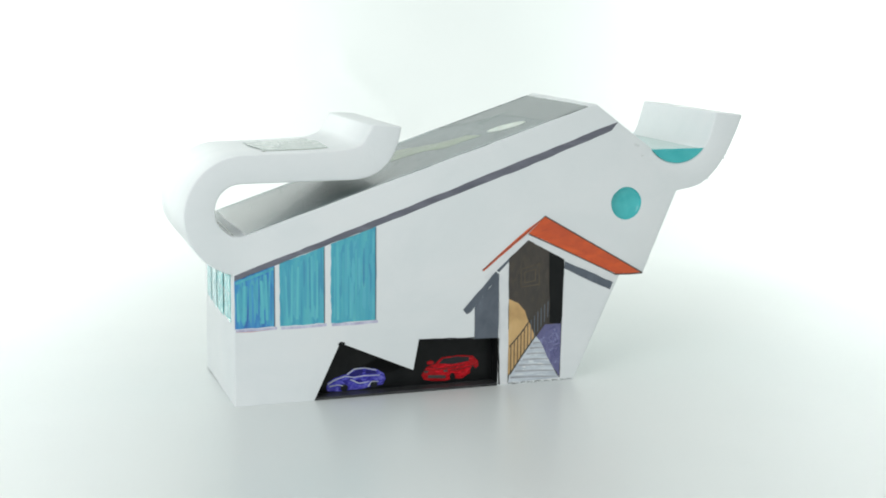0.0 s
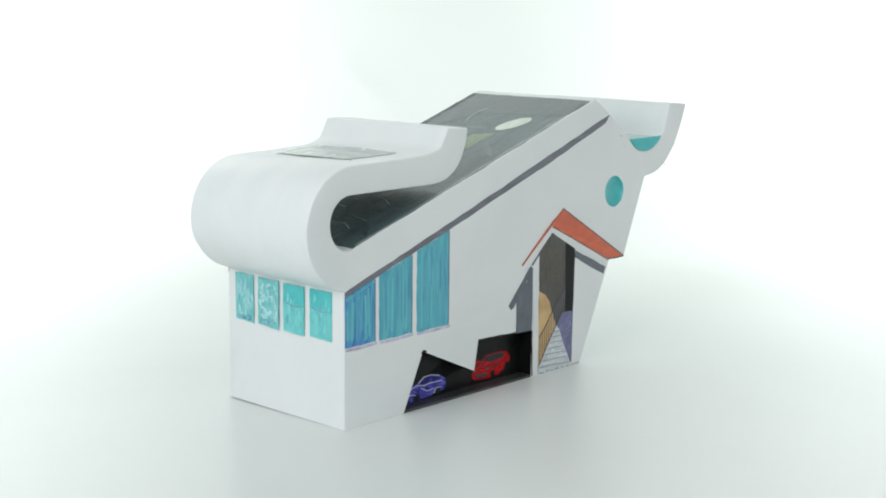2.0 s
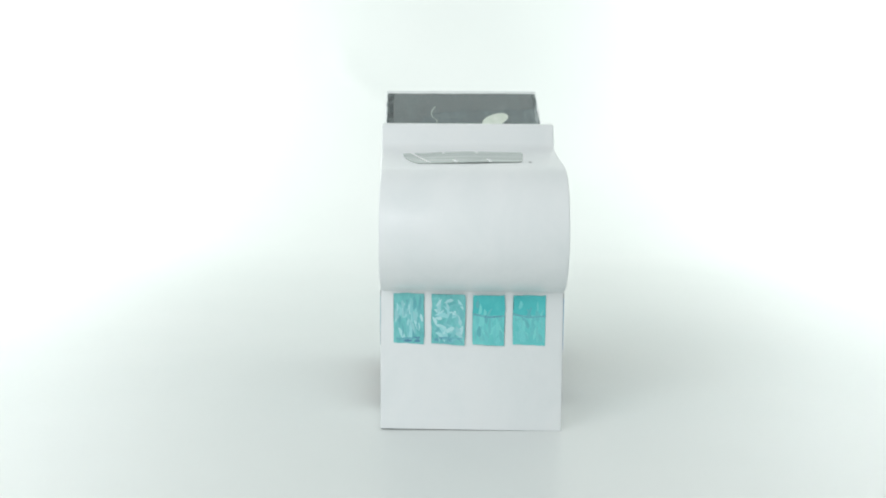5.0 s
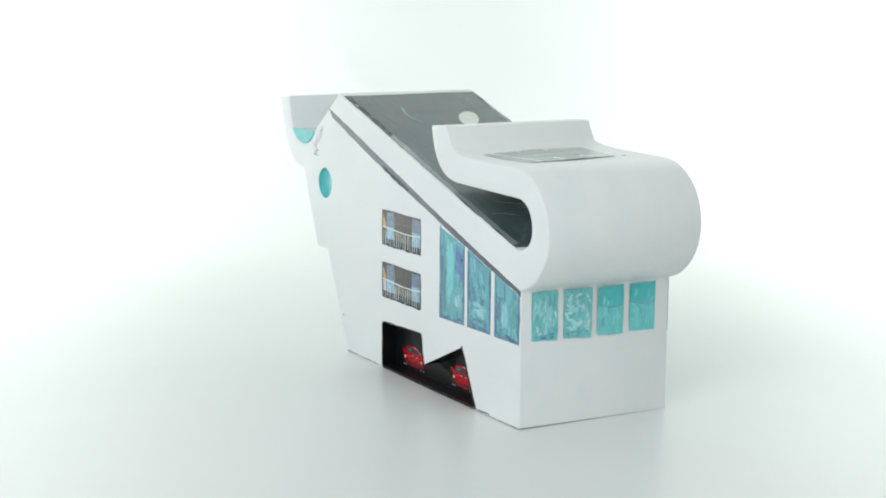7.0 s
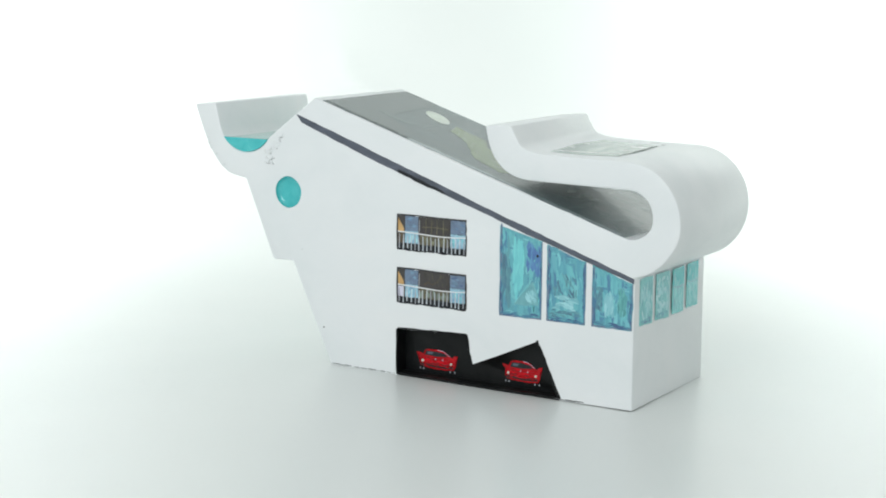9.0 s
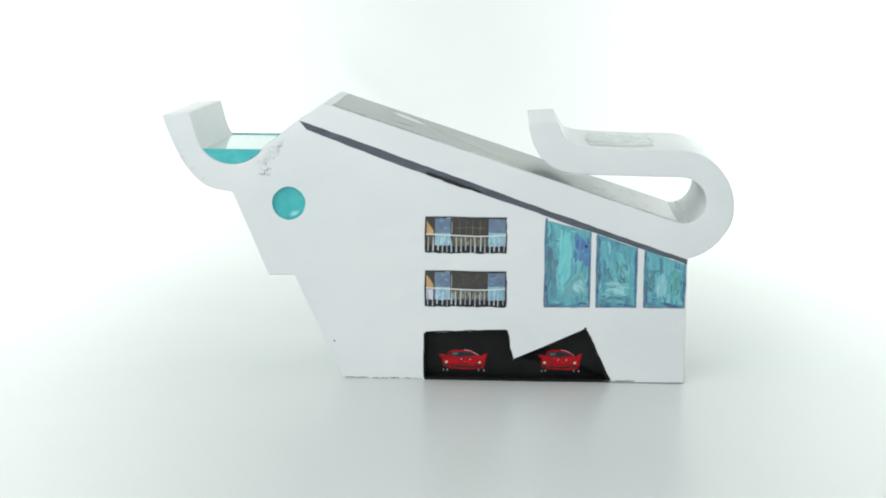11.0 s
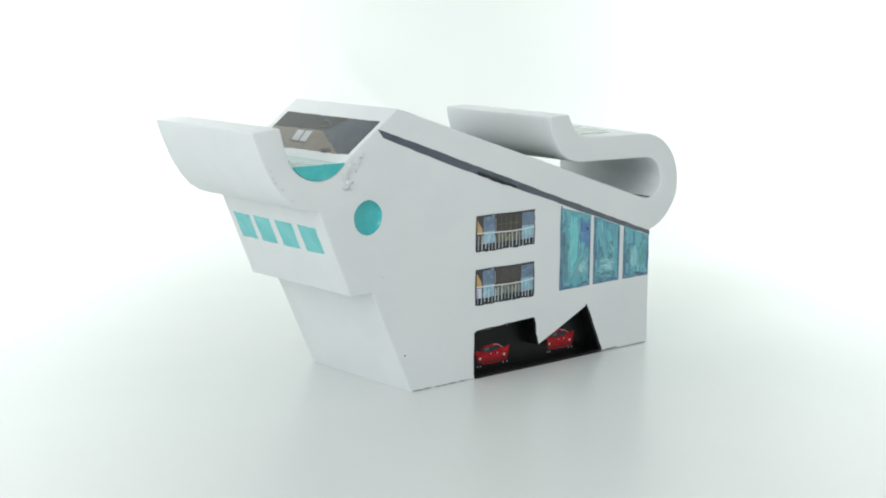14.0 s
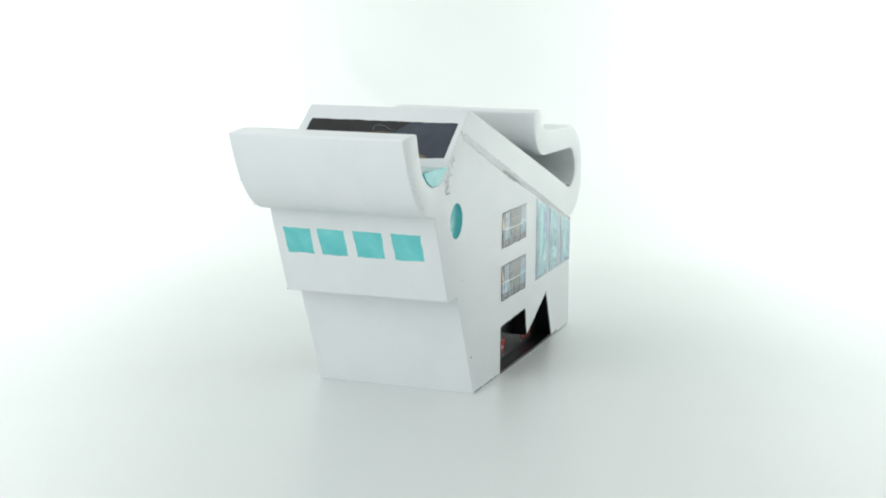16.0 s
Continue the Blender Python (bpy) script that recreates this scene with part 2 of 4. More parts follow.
END_X = -151.0
RIDGE, EAVE = (74.5, 172.0), (-146.0, 100.0)
BOWL = (130.8, 156.6, 22.6)
NECK, JAW = (131.0, 116.5), (109.0, 64.8)
GARAGE = [(-103.9, 0.05), (-88, 34), (-42.5, 14), (-39, 32.5), (12, 30), (12, 0.05)]


def outline():
    """The side view of the body, from the foot of the end wall over curl, roof, head and jaw to the heel."""
    p = [(END_X - 0.3, 0.05)]
    p += arc(-144, 112, 34.6, 258.5, 90, 30)
    p += bez((-112, 147.0), (-90, 147.6), (-76, 147.6), (-73, 152.5), 8)
    p += [(-67.5, 162.0), (-50.2, 161.0)]
    p += bez((-50.6, 158), (-53, 144), (-60, 131), (-80, 130.5), 10)[0:]
    p += arc(-145.5, 115, 15.4, 90, 252, 16)
    p += [EAVE, RIDGE]
    p += arc(*BOWL, 213, 342, 16)
    p += [(156.5, 165.2), (174.2, 163.8)]
    p += bez((173.8, 162.0), (166, 140), (156, 119.5), (139, 117.8), 12)
    p += [NECK, JAW, (93, 65), (63.1, 0.05)]
    return p


def part(name, bm_or_mesh, material, parent, label=""):
    me = bm_or_mesh if isinstance(bm_or_mesh, bpy.types.Mesh) else finish(bm_or_mesh, name, material)
    ob = new(name, me)
    ob.parent = parent
    if label:
        ob["label"] = label
    return ob


HOLE = [(96.2 + 10.3 * math.cos(a) * (1 + 0.012 * math.sin(5 * a)), 110.0 + 10.2 * math.sin(a) * (1 + 0.012 * math.cos(4 * a))) for a in [2 * math.pi * i / 44 for i in range(44)]]


def build_body():
    bm = bmesh.new()
    prof = outline()
    n = len(prof)

    def flare(x):
        s = min(max((x - 140) / 34, 0.0), 1.0)
        return s * s * (3 - 2 * s)
    va = [bm.verts.new((x * MM, (YA - 2.6 * flare(x)) * MM, (z - 0.1 * flare(x)) * MM)) for x, z in prof]
    vb = [bm.verts.new((x * MM, (YB - 1.8 * flare(x)) * MM, (z - 0.4 * flare(x)) * MM)) for x, z in prof]
    rim = []
    for i in range(n - 1):
        rim.append(bm.faces.new((va[i], va[i + 1], vb[i + 1], vb[i])))
    ga = [bm.verts.new((x * MM, YA * MM, z * MM)) for x, z in GARAGE]
    gb = [bm.verts.new((x * MM, YB * MM, z * MM)) for x, z in GARAGE]
    ia = [bm.verts.new((x * MM, (YA + DEPTH) * MM, z * MM)) for x, z in GARAGE]
    ib = [bm.verts.new((x * MM, (YB - DEPTH) * MM, z * MM)) for x, z in GARAGE]
    side_a = bm.faces.new(va + ga[::-1])
    side_b = bm.faces.new(vb + gb[::-1])
    for o, i2 in ((ga, ia), (gb, ib)):
        for k in range(len(GARAGE) - 1):
            bm.faces.new((o[k], o[k + 1], i2[k + 1], i2[k]))
        bm.faces.new(i2)
    bm.faces.new((va[0], ga[0], ia[0], ib[0], gb[0], vb[0]))
    bm.faces.new((va[-1], ga[-1], ia[-1], ib[-1], gb[-1], vb[-1]))
    bm.faces.new((ia[0], ia[-1], ib[-1], ib[0]))
    bmesh.ops.recalc_face_normals(bm, faces=bm.faces)
    rimset, sides = set(rim), {side_a, side_b}
    edges = []
    for e in bm.edges:
        fs = set(e.link_faces)
        if max(v.co.z for v in e.verts) > 0.001 and len(fs) == 2 and fs & rimset and (fs & sides or e.calc_face_angle(0.0) > radians(25)):
            edges.append(e)
    bmesh.ops.bevel(bm, geom=edges, offset=0.95 * MM, segments=3, affect="EDGES", profile=0.5, clamp_overlap=True)
    for side in [f for f in bm.faces if len(f.verts) > 60]:
        y = (YA if side.calc_center_median().y < YC * MM else YB) * MM
        rim_edges = list(side.edges)
        ring = [bm.verts.new((x * MM, y, z * MM)) for x, z in HOLE]
        rim_edges += [bm.edges.new((ring[i], ring[(i + 1) % len(ring)])) for i in range(len(ring))]
        bmesh.ops.delete(bm, geom=[side], context="FACES_ONLY")
        bmesh.ops.triangle_fill(bm, edges=rim_edges, use_beauty=True, use_dissolve=False)
    bmesh.ops.triangulate(bm, faces=[f for f in bm.faces if len(f.verts) > 4])
    return part("body", finish(bm, "body", WHITE, 40.0), WHITE, house, "white painted body with curled roof and upturned snout")


body = build_body()

# ways to lay paint on the faces: each takes two coordinates and the height above the face
def on_a(a, b, n):
    return Vector((a, YA - n, b)) * MM


def on_b(a, b, n):
    return Vector((a, YB + n, b)) * MM


def in_a(a, b, n):
    return Vector((a, YA + DEPTH - n, b)) * MM


def in_b(a, b, n):
    return Vector((a, YB - DEPTH + n, b)) * MM


def on_end(a, b, n):
    return Vector((END_X - n, a, b)) * MM


DECK = [p for p in outline()[1:42] if p[0] > -150 and p[1] > 140 and p[0] < -70]


def on_top(a, b, n):
    for (x0, z0), (x1, z1) in zip(DECK, DECK[1:]):
        if x0 <= a <= x1:
            return Vector((a, b, z0 + (z1 - z0) * (a - x0) / (x1 - x0) + n)) * MM


def on_line(p, q):
    d = Vector((q[0] - p[0], 0, q[1] - p[1])).normalized()
    up = Vector((-d.z, 0, d.x))
    if up.z < 0:
        up = -up

    def put(a, b, n):
        s = (a - p[0]) / (q[0] - p[0])
        return (Vector((a, b, p[1] + s * (q[1] - p[1]))) + up * n) * MM
    return put


on_roof = on_line(EAVE, RIDGE)
on_brow = on_line(RIDGE, (BOWL[0] + BOWL[2] * math.cos(radians(213)), BOWL[1] + BOWL[2] * math.sin(radians(213))))


def on_jaw(a, b, n):
    s = (b - JAW[1]) / (NECK[1] - JAW[1])
    return Vector((JAW[0] + s * (NECK[0] - JAW[0]) + n * 0.92, a, b - n * 0.39)) * MM


def wobble(pts, step, amount, seed):
    """The outline drawn by hand: edges cut into short strokes that stray a little."""
    rnd = random.Random(seed)
    out = []
    for (x0, z0), (x1, z1) in zip(pts, pts[1:] + pts[:1]):
        k = max(1, int(math.hypot(x1 - x0, z1 - z0) / step))
        drift = 0.0
        for i in range(k):
            t = i / k
            drift = 0.6 * drift + rnd.uniform(-amount, amount)
            d = drift if i else 0.3 * drift
            out.append((x0 + (x1 - x0) * t + d * (z1 - z0) / (math.hypot(x1 - x0, z1 - z0) + 1e-6),
                        z0 + (z1 - z0) * t - d * (x1 - x0) / (math.hypot(x1 - x0, z1 - z0) + 1e-6)))
    return out


seeds = iter(range(1, 100000))


def slab(name, pts, put, lo, hi, mat, parent, label="", wob=0.22, step=3.0):
    pts = wobble(pts, step, wob, next(seeds)) if wob else pts
    bm = bmesh.new()
    base = [bm.verts.new(put(a, b, lo)) for a, b in pts]
    top = [bm.verts.new(put(a, b, hi)) for a, b in pts]
    cap = bm.faces.new(top)
    bm.faces.new(base[::-1])
    for i in range(len(pts)):
        j = (i + 1) % len(pts)
        bm.faces.new((base[i], base[j], top[j], top[i]))
    bmesh.ops.triangulate(bm, faces=[f for f in bm.faces if len(f.verts) > 4])
    return part(name, bm, mat, parent, label)


def stroke(name, pts, width, put, lo, hi, mat, parent, label="", taper=1.0):
    """A brush stroke of even or tapering width along a line."""
    left, right = [], []
    for i, (x, z) in enumerate(pts):
        x0, z0 = pts[max(i - 1, 0)]
        x1, z1 = pts[min(i + 1, len(pts) - 1)]
        d = math.hypot(x1 - x0, z1 - z0) + 1e-9
        w = width * 0.5 * (1 + (taper - 1) * i / max(1, len(pts) - 1))
        left.append((x - (z1 - z0) / d * w, z + (x1 - x0) / d * w))
        right.append((x + (z1 - z0) / d * w, z - (x1 - x0) / d * w))
    return slab(name, left + right[::-1], put, lo, hi, mat, parent, label, wob=0.0)


def rect(x0, z0, x1, z1):
    return [(x0, z0), (x1, z0), (x1, z1), (x0, z1)]


def oval(cx, cz, rx, rz, n=28, turn=0.0):
    c, s = math.cos(radians(turn)), math.sin(radians(turn))
    return [(cx + rx * math.cos(t) * c - rz * math.sin(t) * s, cz + rx * math.cos(t) * s + rz * math.sin(t) * c)
            for t in [2 * math.pi * i / n for i in range(n)]]


P0, P1, P2, P3, P4 = -0.15, 0.08, 0.15, 0.21, 0.27


def inside(x, z, poly):
    odd = False
    for (x0, z0), (x1, z1) in zip(poly, poly[1:] + poly[:1]):
        if (z0 > z) != (z1 > z) and x < (x1 - x0) * (z - z0) / (z1 - z0) + x0:
            odd = not odd
    return odd


def dabs(name, poly, put, n, length, width, angle, spread, base, mat, parent, seed, curl=0.25):
    """Short overlapping brush strokes that fill an outline; one mesh."""
    rnd = random.Random(seed)
    xs, zs = [p[0] for p in poly], [p[1] for p in poly]
    bm = bmesh.new()
    made = tries = 0
    while made < n and tries < n * 30:
        tries += 1
        cx, cz = rnd.uniform(min(xs), max(xs)), rnd.uniform(min(zs), max(zs))
        a = radians(angle + rnd.gauss(0, spread))
        ln, w = length * rnd.uniform(0.5, 1.3) / 2, width * rnd.uniform(0.5, 1.4) / 2
        bend = rnd.uniform(-curl, curl) * min(ln, 4.0)
        pts = []
        for u, v in ((-1, -0.3), (-0.5, -1), (0.3, -0.9), (1, -0.2), (0.9, 0.3), (0.2, 1), (-0.6, 0.8)):
            du, dv = u * ln, v * w * rnd.uniform(0.7, 1.2) + bend * (1 - u * u)
            pts.append((cx + du * math.cos(a) - dv * math.sin(a), cz + du * math.sin(a) + dv * math.cos(a)))
        if not all(inside(x, z, poly) for x, z in pts):
            continue
        h = base + rnd.uniform(0.004, 0.05)
        top = [bm.verts.new(put(x, z, h)) for x, z in pts]
        low = [bm.verts.new(put(x, z, base - 0.03)) for x, z in pts]
        bm.faces.new(top)
        for i in range(7):
            bm.faces.new((low[i], low[(i + 1) % 7], top[(i + 1) % 7], top[i]))
        made += 1
    ob = part(name, bm, mat, parent)
    ob["kind"] = "stuff"
    return ob

# ---- roof stripe, roof, brow and skylight ----
for put, tone in ((on_a, STRIPE), (on_b, STRIPE_B)):
    slab("eave_stripe", [(-150.6, 77.6), (-150.6, 74.6), (-60, 104.6), (20, 131.6), (85, 155.6), (89.2, 160.8), (20, 136.8), (-60, 108.6)],
         put, P0, P1, tone, house, "dark slate-violet painted stripe under the roof edge", wob=0.25, step=5.0)

slab("dark_touch", [(12, 128.9), (11, 130.6), (-4, 125.6), (-21, 119.4), (-23, 117.2), (-6, 122.4)], on_b, P1 - 0.05, P2, INK, house, "darker length of the stripe", wob=0.4, step=3)
stroke("pale_smear", [(6, 126.0), (-2, 122.6), (-8, 120.4)], 0.8, on_b, P0, P2, BARGE, house, "white paint smear under the stripe", taper=0.3)
roof = slab("roof_panel", rect(-143.5, YA + 1.0, 69.5, YB - 1.0), on_roof, P0, P1, ROOF, house, "glossy slate-grey painted roof panel", wob=0.4, step=6)
bm = bmesh.new()
foot = [(EAVE[0] + 3, EAVE[1] + 1.0)] + arc(-145.5, 115, 15.28, 268, 246, 8)
rows_f = [(bm.verts.new((x * MM, (YA + 1.2) * MM, (z + 0.06) * MM)), bm.verts.new((x * MM, (YB - 1.2) * MM, (z + 0.06) * MM))) for x, z in foot[1:]]
for (a0, b0), (a1, b1) in zip(rows_f, rows_f[1:]):
    bm.faces.new((a0, a1, b1, b0))
part("roof_foot", bm, ROOF_DARK, roof)
slab("dark_band", [(69, YB - 1.5), (69, YA + 1.5), (44, YA + 1.5), (41, -15), (38, 8), (22, 20), (4, YB - 1.5)], on_roof, P1 - 0.05, P2, ROOF_DARK, roof, "darker band along the ridge", wob=0.4)
slab("pale_oval", oval(27, -31, 12.0, 6.6, 30, -34), on_roof, P1 - 0.05, P3, PALE, roof, "pale cream painted oval", wob=0.2)
slab("moss_streak", [(12, -29), (8, -15), (-8, -6), (-30, 18), (-50, 24), (-62, 8), (-40, -8), (-20, -14), (-12, -27)], on_roof, P1 - 0.05, P2, MOSS, roof, "moss-green painted streak", wob=0.8)
for y0, y1 in ((YB - 5.2, YB - 1.2), (YA + 1.2, YA + 3.2)):
    slab("roof_margin", rect(-140, y0, 68.5, y1), on_roof, P0, P2, MARGIN, roof, "paler grey margin of the roof panel", wob=0.5, step=4)
stroke("pale_squiggle", [(47, 8), (41, 10), (35, 10.5), (30, 9.5), (26, 7), (22, 7)], 0.9, on_roof, P2 - 0.05, P4, SKYLIGHT, roof, taper=0.5)
rs = random.Random(5)
dabs("brushwork", rect(-142, YA + 2, 40, YB - 2), on_roof, 150, 24, 3.4, 80, 28, P1 - 0.02, DAB_ROOF, roof, 77)
for k in range(7):
    x, y = rs.uniform(-138, -70), rs.uniform(YA + 8, YB - 20)
    stroke("brush_mark", [(x, y), (x + rs.uniform(1, 5), y + rs.uniform(5, 9)), (x + rs.uniform(2, 9), y + rs.uniform(12, 20))], rs.uniform(0.3, 0.8), on_roof, P0, P1 + 0.08, SKYLIGHT, roof, taper=0.2)

brow = slab("brow_panel", [(84.5, YA + 5.5), (84.5, YB - 3.5), (108.0, YB - 3.5), (109.5, YA + 5.5)], on_brow, P0, P1, BLACK_GLOSS, house, "glossy painted picture on the brow, black, tan and slate", wob=0.2)
slab("tan_wall", [(95.5, YA + 6), (95, -4), (102, 12), (108.6, 28), (109.3, YA + 6)], on_brow, P1 - 0.05, P2, TAN, brow, "tan painted wall")
slab("slate_wall", [(84.8, 9), (84.8, YB - 4), (107.9, YB - 4), (108.6, 28.2), (102, 12), (95, -3.6)], on_brow, P1 - 0.05, P2, SLATE_GLOSS, brow, "slate-blue painted wall")
for y0 in (-27.5, -19.5):
    w = slab("window_light", [(96.4, y0), (96.2, y0 + 6.4), (103.8, y0 + 9.5), (103.8, y0 + 3.0)], on_brow, P2 - 0.05, P3, GREYWHITE, brow, "white painted window", wob=0.12)
    stroke("window_edge", [(103.9, y0 + 2.5), (104.1, y0 + 10)], 0.7, on_brow, P3 - 0.05, P4, INK, w)
slab("dark_oval", oval(107.6, 15, 1.6, 5.0), on_brow, P2 - 0.05, P3, INK, brow, wob=0.1)
for y0 in (12, 14.2, 16.4):
    stroke("light_mark", [(107, y0), (107.8, y0 + 1.4)], 0.5, on_brow, P3 - 0.05, P4, TAN, brow)
stroke("pale_squiggle", [(91.5, -13), (89, -13.5), (87.6, -11), (88.2, -7), (89.8, -4), (91, -1), (90, 0)], 0.6, on_brow, P2 - 0.05, P4, SLATE, brow, taper=0.6)
stroke("pale_squiggle", [(93, -12), (92, -6), (92.5, -1)], 0.6, on_brow, P2 - 0.05, P4, TAN, brow, taper=0.6)

sky = slab("skylight", [(-127, -38), (-129, -10), (-129, 20), (-118, 24), (-104, 27), (-92, 28), (-88, 28), (-87, -10), (-89, -40), (-100, -40), (-115, -39)], on_top, P0, P1, SKYLIGHT, house, "grey-green painted skylight of four panes", wob=0.5)
for y0, y1 in ((13, 23), (-2, 5), (-21, -14)):
    stroke("glazing_bar", [(-128 + 40 * i / 10, y0 + (y1 - y0) * i / 10) for i in range(11)], 1.5, on_top, P0, P2 + 0.1, BARGE, sky)
dabs("brushwork", [(-125, -36), (-127, 18), (-92, 25), (-91, -37)], on_top, 30, 16, 2.2, 84, 8, P1 - 0.03, dab_paint("sage_strokes", [rgb(134, 148, 142), rgb(150, 163, 156), rgb(168, 178, 170), rgb(186, 194, 188)], 0.26, 0.3), sky, 78)
stroke("drip", [(-110, -25), (-108.6, -22.5)], 1.0, on_top, P1 - 0.05, P2, INK, sky)
stroke("drip", [(-129.5, -43), (-127.6, -42)], 1.0, on_top, P1 - 0.05, P2, INK, sky)

# ---- pool in the snout ----
cxb, czb, rbw = BOWL
WATER = 143.0
half = math.degrees(math.acos((czb - WATER) / rbw))
seg = arc(cxb, czb, rbw - 0.1, 270 - half, 270 + half, 18)
pool = new("pool")
pool.parent = house
pool["label"] = "milky resin pool with turquoise ends"


def prism(name, pts, y0, y1, mat, parent, label=""):
    bm = bmesh.new()
    f = [bm.verts.new((x * MM, y0 * MM, z * MM)) for x, z in pts]
    b = [bm.verts.new((x * MM, y1 * MM, z * MM)) for x, z in pts]
    bm.faces.new(f)
    bm.faces.new(b[::-1])
    for i in range(len(pts)):
        j = (i + 1) % len(pts)
        bm.faces.new((f[i], f[j], b[j], b[i]))
    return part(name, bm, mat, parent, label)


LOW = 142.4
half_low = math.degrees(math.acos((czb - LOW) / rbw))
water = prism("water", arc(cxb, czb, rbw - 0.1, 270 - half_low, 270 + half_low, 18), YA + 1.0, YB - 1.0, POOL_TOP, pool, "milky pale turquoise hardened resin water")
prism("end_plate", seg, YA - 0.25, YA + 0.9, TEAL_GLASS, pool, "turquoise end of the pool")
prism("end_plate", seg, YB - 0.9, YB + 0.25, TEAL_GLASS, pool, "turquoise end of the pool")



def on_water(a, b, n):
    return Vector((a, b, LOW + n)) * MM


# refracted view of each turquoise end, painted as a streak on the water
for y, s in ((YA, 1), (YB, -1)):
    slab("turquoise_streak", [(116, y + 1.2 * s), (146, y + 1.2 * s), (147, y + 5 * s), (138, y + 9 * s), (128, y + 7 * s), (118, y + 11 * s)], on_water, -0.1, 0.12, TEAL, pool, "turquoise streak painted for the end plate refracted in the water", wob=0.5)

# ---- portholes ----
for put in (on_a, on_b):
    bm = bmesh.new()
    k = len(HOLE)
    rings = []
    for shrink, depth in ((1.004, -0.02), (0.985, -1.0), (0.93, -1.9), (0.76, -2.7), (0.42, -3.2), (0.05, -3.35)):
        rings.append([bm.verts.new(put(96.2 + (x - 96.2) * shrink, 110.0 + (z - 110.0) * shrink, depth)) for x, z in HOLE])
    for a, b in zip(rings, rings[1:]):
        for i in range(k):
            bm.faces.new((a[i], a[(i + 1) % k], b[(i + 1) % k], b[i]))
    bm.faces.new(rings[-1])
    part("porthole", bm, TEAL_GLASS, house, "round turquoise porthole sunk into the wall")


# ---- painted windows ----
def window_pane(pts, put, mat, label, name="window"):
    return slab(name, pts, put, P0, P1, mat, house, label, wob=0.28, step=2.2)


def roof_z(x):
    return 74.6 + (x + 150.6) * 0.3312


for x0, x1, mat in ((-150.6, -127.0, CURTAIN_DEEP), (-124.0, -97.2, CURTAIN), (-93.4, -65.8, CURTAIN)):
    w = window_pane([(x0, 46.4), (x1, 46.4), (x1, roof_z(x1)), (x0, roof_z(x0))], on_a, mat, "blue painted window with vertical curtain folds")
    stroke("sill", [(x0 + 0.5, 45.2), ((x0 + x1) / 2, 45.0), (x1 + 1.0, 45.5)], 1.5, on_a, P0, P2, LILAC, w, "lilac painted sill")
    stroke("edge", [(x1 - 0.3, 46.5), (x1 - 0.2, roof_z(x1) - 1)], 0.6, on_a, P1 - 0.05, P2, SLATE, w)
    area = [(x0 + 0.4, 46.8), (x1 - 0.4, 46.8), (x1 - 0.4, roof_z(x1) - 1), (x0 + 0.4, roof_z(x0) - 1)]
    dabs("drapery", area, on_a, 60, 26, 2.2, 90, 1.0, P1, DAB_CURTAIN, w, next(seeds), 0.05)
    folds = random.Random(int(x0))
    x = x0 + 2.0
    while x < x1 - 2.5:
        top, foot = roof_z(x) - folds.uniform(2.5, 9), folds.uniform(47.6, 51)
        slant = folds.uniform(-0.8, 0.8)
        tone = CURTAIN_FOLD if folds.random() < 0.6 else (CURTAIN_DEEP if mat is CURTAIN_DEEP else CURTAIN)
        stroke("fold", [(x, foot), (x + 0.4 * slant, foot + (top - foot) * 0.4), (x + slant, top)], folds.uniform(0.9, 2.0), on_a, P1, P2 + folds.uniform(0.0, 0.04), tone, w, taper=folds.uniform(0.4, 0.9))
        x += folds.uniform(2.0, 3.6)
    stroke("hem", [(x0 + 0.6, roof_z(x0) - 1.6), (x1 - 0.6, roof_z(x1) - 1.6)], 1.6, on_a, P1, P2 + 0.06, CURTAIN, w)
stroke("red_line", [(-150, 44.6), (-141, 44.2), (-131, 44.9)], 0.22, on_a, P0, P2, ORANGE, house, "thin red pencil line under a window")

